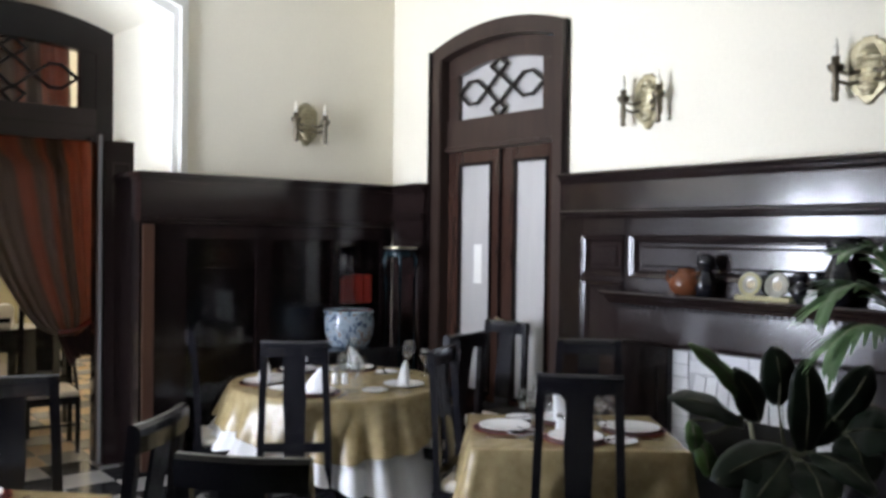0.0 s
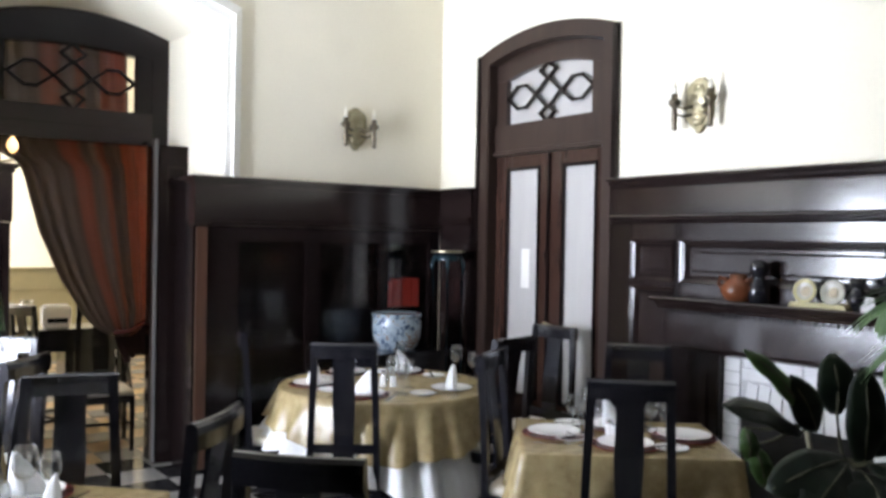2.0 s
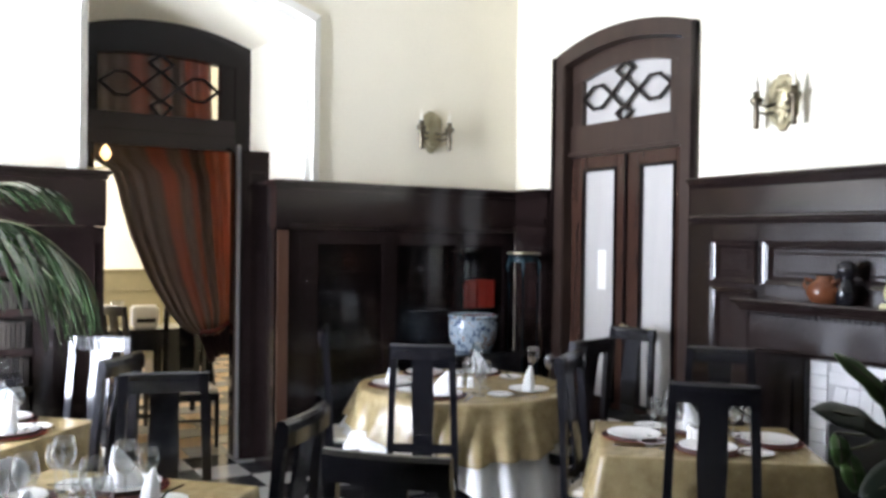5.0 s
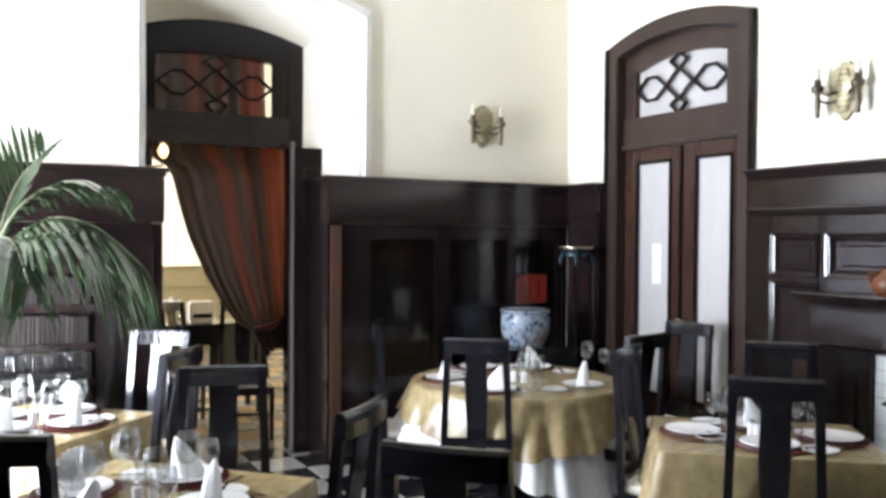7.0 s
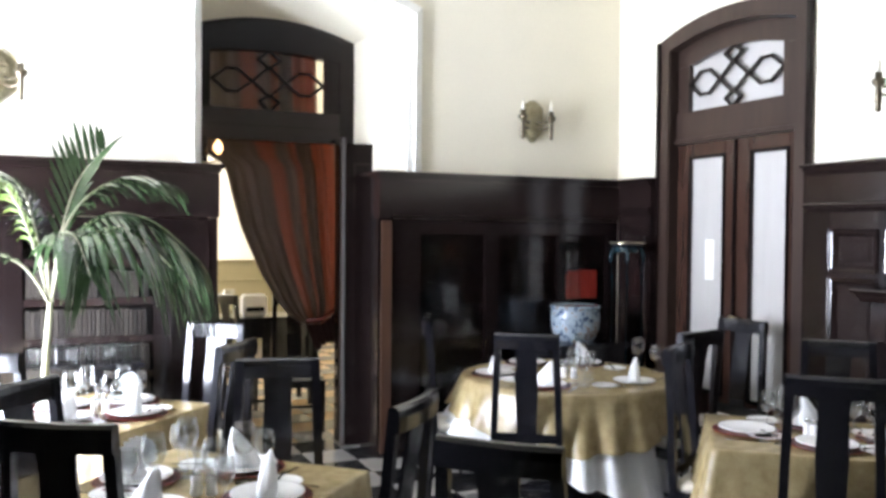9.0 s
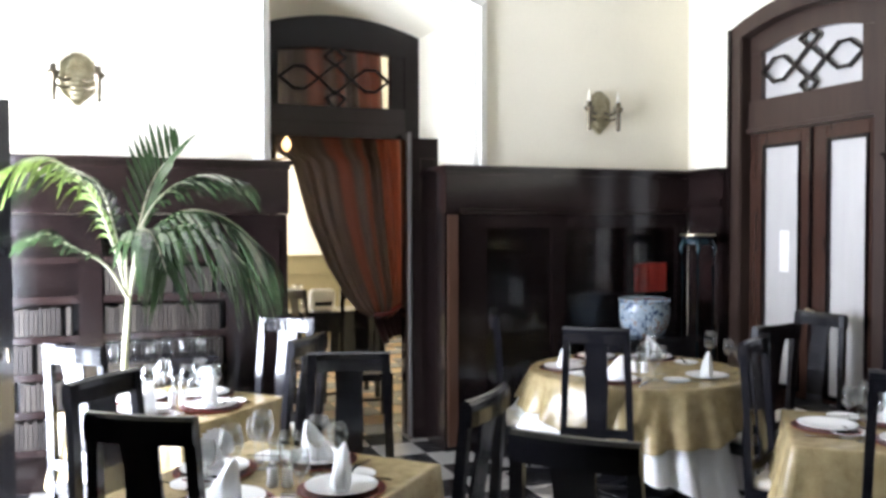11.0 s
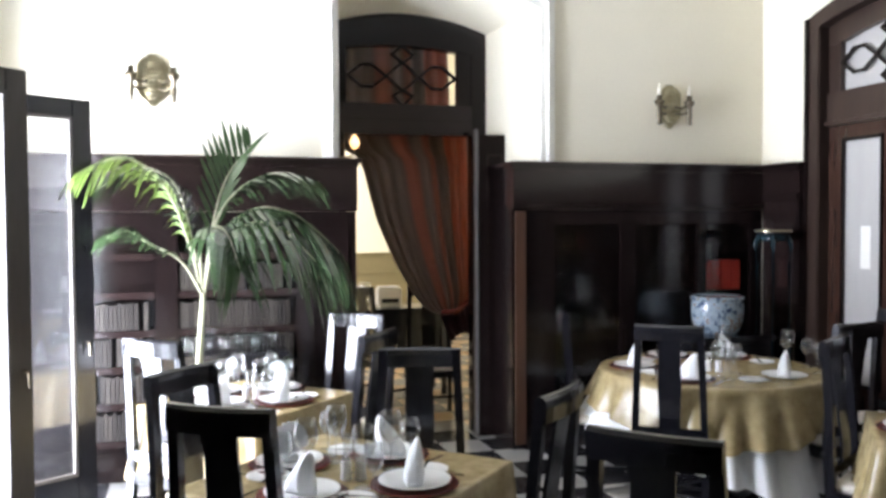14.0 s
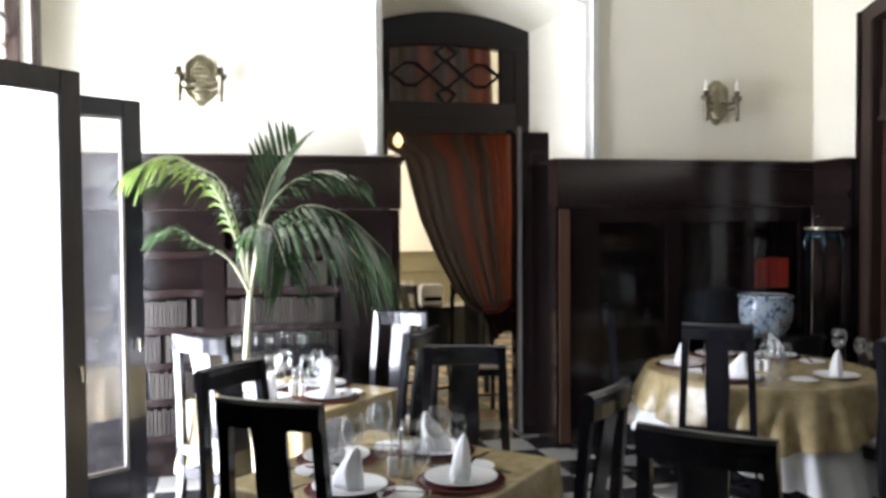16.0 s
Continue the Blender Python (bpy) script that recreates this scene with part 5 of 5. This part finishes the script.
# ---- bowl, pedestal and stand by the corner ----
jr = thing("jardiniere", "painted blue and white porcelain jardiniere", "plant pot")
bm = bmesh.new()
lathe(bm, [(.13, .845), (.145, .85), (.165, .89), (.182, .94), (.190, 1.0), (.190, 1.055), (.182, 1.09), (.186, 1.10), (.194, 1.108), (.194, 1.12), (.18, 1.12), (.17, 1.08), (.172, 1.0), (.1, .88)], -.69, -.40, 0, n=40)
part("bowl", bm, M_PORC, jr, smooth=True)
bm = bmesh.new()
lathe(bm, [(.187, 1.1), (.196, 1.106), (.198, 1.118), (.190, 1.125), (.178, 1.12)], -.69, -.40, 0, n=40)
part("rim", bm, M_PORC, jr, "glazed rim", smooth=True)

sd = thing("side_cabinet", "low dark wooden cabinet against the panelling", "cabinet", pose(-.69, -.38, 0))
part("body", boxes((-.33, .33, -.21, .21, .06, .80), bev=.005), M_EBONY, sd)
part("top", boxes((-.36, .36, -.235, .235, .801, .8445), bev=.01), M_EBONY, sd)
part("plinth", boxes((-.31, .31, -.19, .19, 0, .059)), M_EBONY, sd)
for s in (-1, 1):
    d = part("door", boxes((s * .165 - .15, s * .165 + .15, -.222, -.211, .09, .77), bev=.004), M_EBONY, sd)
    bm = bmesh.new()
    lathe(bm, [(.004, 0), (.01, .01), (.006, .02)], n=10)
    bmesh.ops.transform(bm, matrix=pose(s * .04, -.222, .45, 90, 0, 0), verts=bm.verts)
    part("knob", bm, M_BRASS, d, "brass knob")

ps = thing("plant_stand", "tall black lacquered plant stand with a gilt-rimmed top", "stand", pose(-.28, -.50, 0, 0, 0, 8))
bm = bmesh.new()
lathe(bm, [(.11, 1.575), (.128, 1.582), (.128, 1.597), (.12, 1.603), (.001, 1.603)], n=30)
part("top", bm, M_EBONY, ps, smooth=True)
bm = bmesh.new()
lathe(bm, [(.116, 1.604), (.131, 1.598), (.133, 1.612), (.116, 1.612)], n=30)
part("rim", bm, M_BRASS, ps, "gilt rim")
# teal tint carries the stand's bluish highlights in the colour
M_BLUESHEEN = material("black lacquer tinted blue for sheen", (.012, .03, .038), .22, vary=.2, bump=.03)
for i in range(4):
    a = math.pi / 4 + i * math.pi / 2
    c, s = math.cos(a), math.sin(a)
    bm = bmesh.new()
    tube(bm, [(c * .10, s * .10, 1.58), (c * .125, s * .125, 1.50), (c * .112, s * .112, 1.35), (c * .115, s * .115, .7), (c * .125, s * .125, .2), (c * .15, s * .15, .0)], [.014, .017, .011, .010, .012, .015], 8)
    part("leg", bm, M_BLUESHEEN, ps, smooth=True)
bm = bmesh.new()
lathe(bm, [(.10, .62), (.105, .628), (.105, .64), (.001, .645)], n=24)
part("shelf", bm, M_EBONY, ps, smooth=True)
bm = bmesh.new()
lathe(bm, [(.095, 1.53), (.10, 1.54), (.10, 1.574), (.09, 1.574), (.09, 1.53)], n=30)
part("apron", bm, M_BLUESHEEN, ps, smooth=True)


# ---- on the mantel ----
MZ = 1.3805
pj = thing("pottery_jug", "squat orange glazed pottery jug", "jug", pose(-.165, -3.06, MZ))
bm = bmesh.new()
lathe(bm, [(.05, 0), (.075, .01), (.098, .05), (.095, .09), (.07, .12), (.045, .13), (.05, .15), (.043, .15), (.03, .12), (.001, .1)], n=28)
part("body", bm, M_ORANGE, pj, smooth=True)
for s in (-1, 1):
    bm = bmesh.new()
    tube(bm, [(-.03, s * .06, .12), (-.03, s * .10, .135), (-.03, s * .11, .10), (-.03, s * .088, .07)], .01)
    part("handle", bm, M_ORANGE, pj, smooth=True)


def dark_vase(y, h, r, label):
    v = thing("vase", label, "vase", pose(-.16, y, MZ), "dark vases on the mantel")
    bm = bmesh.new()
    lathe(bm, [(r * .5, 0), (r * .6, .01), (r * .95, h * .25), (r, h * .42), (r * .6, h * .62), (r * .45, h * .7), (r * .8, h * .82), (r * .75, h * .93), (r * .35, h), (.001, h)], n=24)
    part("body", bm, M_EBONY, v, smooth=True)
dp = thing("pot", "dark glazed gourd-shaped pot beside the jug", "pot", pose(-.15, -3.175, MZ))
bm = bmesh.new()
lathe(bm, [(.036, 0), (.05, .008), (.06, .05), (.055, .10), (.034, .13), (.032, .145), (.048, .17), (.052, .195), (.042, .222), (.02, .235), (.001, .237)], n=24)
part("body", bm, M_EBONY, dp, smooth=True)
dark_vase(-3.93, .34, .085, "dark baluster vase at the end of the shelf")
dark_vase(-3.73, .16, .05, "small dark vase beside the dishes")
pr = thing("plate_rack", "pale yellow wooden plate rack", "rack", pose(-.155, -3.53, MZ))
part("base", boxes((-.035, .035, -.155, .155, 0, .012), bev=.003), M_YELLOW, pr)
for s in (-1, 1):
    part("rail", boxes((s * .025 - .004, s * .025 + .004, -.15, .15, .0125, .022)), M_YELLOW, pr)
for yy, mat in ((-3.455, M_YELLOW), (-3.605, M_DISH)):
    d = thing("ornamental_dish", "small painted dish standing on a rack", "dish", pose(-.155, yy, MZ + .080, 0, -80, 0), "dishes on the rack")
    bm = bmesh.new()
    lathe(bm, [(.036, 0), (.040, .002), (.062, .012), (.066, .014), (.065, .017), (.040, .006), (.001, .006)], n=30)
    part("dish", bm, M_DISH, d, smooth=True)
    bm = bmesh.new()
    lathe(bm, [(.050, .0140), (.062, .0175), (.060, .019), (.048, .0155)], n=30, caps=False)
    part("rim_band", bm, mat, d)
    bm = bmesh.new()
    lathe(bm, [(.0, .0075), (.026, .0078), (.024, .009), (.0, .009)], n=20, caps=False)
    part("centre_mark", bm, M_DKBRASS, d)
tb = thing("desk_calendar", "small white card stand on the mantel", "ornament", pose(-.17, -3.785, MZ, 0, 0, 20))
part("card", boxes((-.006, .006, -.03, .03, 0, .07)), M_CHINA, tb)


# ---- sideboard with glasses by the bookshelves ----
sb = thing("sideboard", "narrow dark sideboard in front of the bookshelves", "sideboard", pose(-4.20, -.27, 0))
part("top", boxes((-.36, .36, -.13, .13, .83, .86), bev=.005), M_EBONY, sb)
part("body", boxes((-.33, .33, -.11, .11, .45, .829), bev=.004), M_EBONY, sb)
for sx in (-1, 1):
    for sy in (-1, 1):
        part("leg", boxes((sx * .30 - .02, sx * .30 + .02, sy * .08 - .02, sy * .08 + .02, 0, .449)), M_EBONY, sb)
for i in range(6):
    bm = bmesh.new()
    lathe(bm, [(.001, 0), (.030, .001), (.033, .006), (.036, .06), (.040, .12), (.038, .12), (.034, .06), (.030, .010), (.001, .009)], -4.20 - .26 + .105 * i, -.27 + (.05 if i % 2 else -.05), .861, n=18)
    tagged(link("tumbler", bm, M_GLASSB, smooth=True), "dark tinted glass tumbler on the sideboard", "glass", "tumblers on the sideboard")


# ---- the room behind the doorway ----
structure(link("wall_far", boxes((-5.9, 0.4, 6.2, 6.4, 1.25, TOP)), M_PLASTER), "pale wall of the room behind the curtain", "wall")
structure(link("dado_far", boxes((-5.9, 0.4, 6.17, 6.4, 0, 1.22), (-5.9, 0.4, 6.14, 6.4, 1.221, 1.249), (-5.9, 0.4, 6.15, 6.4, .95, .97)), M_GREENW), "olive painted dado of the far room", "wall")
structure(link("wall_far_sides", boxes((-5.9, -5.6, .65, 6.2, 0, TOP), (0.1, 0.4, .65, 6.2, 0, TOP)), M_PLASTER), "pale side walls of the far room", "wall")
structure(link("ceiling_far", boxes((-5.9, 0.4, .65, 6.4, TOP, TOP + .2)), M_CEIL), "plaster ceiling of the far room", "ceiling")
structure(link("floor_far", boxes((-5.9, 0.4, .65, 6.4, -.1, -.006)), M_OCHRE), "ochre tiled floor of the far room", "floor")
bm = bmesh.new()
for i in range(18):
    for j in range(17):
        if (i + j) % 2:
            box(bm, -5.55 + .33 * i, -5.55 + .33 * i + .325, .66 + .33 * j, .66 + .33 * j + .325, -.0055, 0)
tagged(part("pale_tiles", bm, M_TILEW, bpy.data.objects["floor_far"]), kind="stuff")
st = thing("serving_table", "dark wooden serving table in the far room", "table", pose(-2.50, 2.25, 0))
part("top", boxes((-.46, .46, -.25, .25, .83, .86), bev=.006), M_EBONY, st)
part("apron", boxes((-.42, .42, -.21, .21, .66, .829), bev=.004), M_EBONY, st)
part("lower_shelf", boxes((-.41, .41, -.20, .20, .30, .325), bev=.004), M_EBONY, st)
for sx in (-1, 1):
    for sy in (-1, 1):
        part("leg", boxes((sx * .41 - .025, sx * .41 + .025, sy * .20 - .025, sy * .20 + .025, 0, .829), bev=.004), M_EBONY, st)
part("cupboard", boxes((-.05, .38, -.18, .18, .326, .659), bev=.004), M_EBONY, st)
bx = thing("bread_box", "cream box with a dark slot on the serving table", "box", pose(-2.60, 2.22, .8605))
part("body", boxes((-.115, .115, -.08, .08, 0, .20), bev=.02), M_LINEN, bx, "cream rounded body")
part("slot", boxes((-.085, .085, -.0835, -.0805, .045, .085), bev=.001), M_EBONY, bx, "dark slot")
bm = bmesh.new()
lathe(bm, [(.001, 0), (.045, .002), (.05, .01), (.055, .12), (.048, .20), (.058, .25), (.055, .25), (.044, .20), (.050, .12), (.046, .014), (.001, .012)], -2.84, 2.20, .8605, n=22)
tagged(link("glass_jug", bm, M_WINE, smooth=True), "clear glass jug standing on the serving table", "jug")
for x, y, a in ((-2.44, 1.35, 172), (-2.98, 1.62, -70), (-1.75, 3.0, 60)):
    copy_thing(first, pose(x, y, 0, 0, 0, a))
wl = thing("wall_light", "small lit wall light with a warm bulb", "wall lamp", pose(-3.262, .40, 2.20))
part("backplate", boxes((-.158, -.145, .158, .20, -.06, .06), bev=.004), M_BRASS, wl)
bm = bmesh.new()
tube(bm, [(-.15, .165, 0), (-.08, .08, -.03), (0, 0, -.02), (0, 0, .03)], .008)
part("arm", bm, M_BRASS, wl)
M_BULB = bpy.data.materials.new("warm bulb")
M_BULB.use_nodes = True
M_BULB.node_tree.nodes["Principled BSDF"].inputs["Emission Color"].default_value = (1, .58, .22, 1)
M_BULB.node_tree.nodes["Principled BSDF"].inputs["Emission Strength"].default_value = 2.6
bm = bmesh.new()
lathe(bm, [(.012, .03), (.034, .06), (.036, .085), (.026, .11), (.004, .14)], 0, 0, 0, n=14)
part("bulb", bm, M_BULB, wl, "glowing warm bulb", smooth=True)


# ---- floor tiles ----
S = .33
tile_me = {}
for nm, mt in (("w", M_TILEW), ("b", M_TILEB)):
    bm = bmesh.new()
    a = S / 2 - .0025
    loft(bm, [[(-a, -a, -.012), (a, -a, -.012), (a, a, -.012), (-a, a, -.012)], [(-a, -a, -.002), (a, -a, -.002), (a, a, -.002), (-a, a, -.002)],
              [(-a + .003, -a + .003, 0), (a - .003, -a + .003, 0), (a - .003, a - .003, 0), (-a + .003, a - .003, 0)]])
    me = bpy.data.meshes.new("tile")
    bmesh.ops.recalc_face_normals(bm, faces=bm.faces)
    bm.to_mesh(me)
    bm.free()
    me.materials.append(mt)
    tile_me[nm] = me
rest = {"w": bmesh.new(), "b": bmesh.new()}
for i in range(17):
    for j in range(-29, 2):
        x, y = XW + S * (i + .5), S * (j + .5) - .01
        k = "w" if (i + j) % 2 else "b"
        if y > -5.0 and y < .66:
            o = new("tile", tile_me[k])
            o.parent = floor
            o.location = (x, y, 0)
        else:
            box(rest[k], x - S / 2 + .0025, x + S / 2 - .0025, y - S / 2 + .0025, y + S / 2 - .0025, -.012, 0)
for k, mt in (("w", M_TILEW), ("b", M_TILEB)):
    tagged(part("tiles_behind", rest[k], mt, floor), kind="stuff")
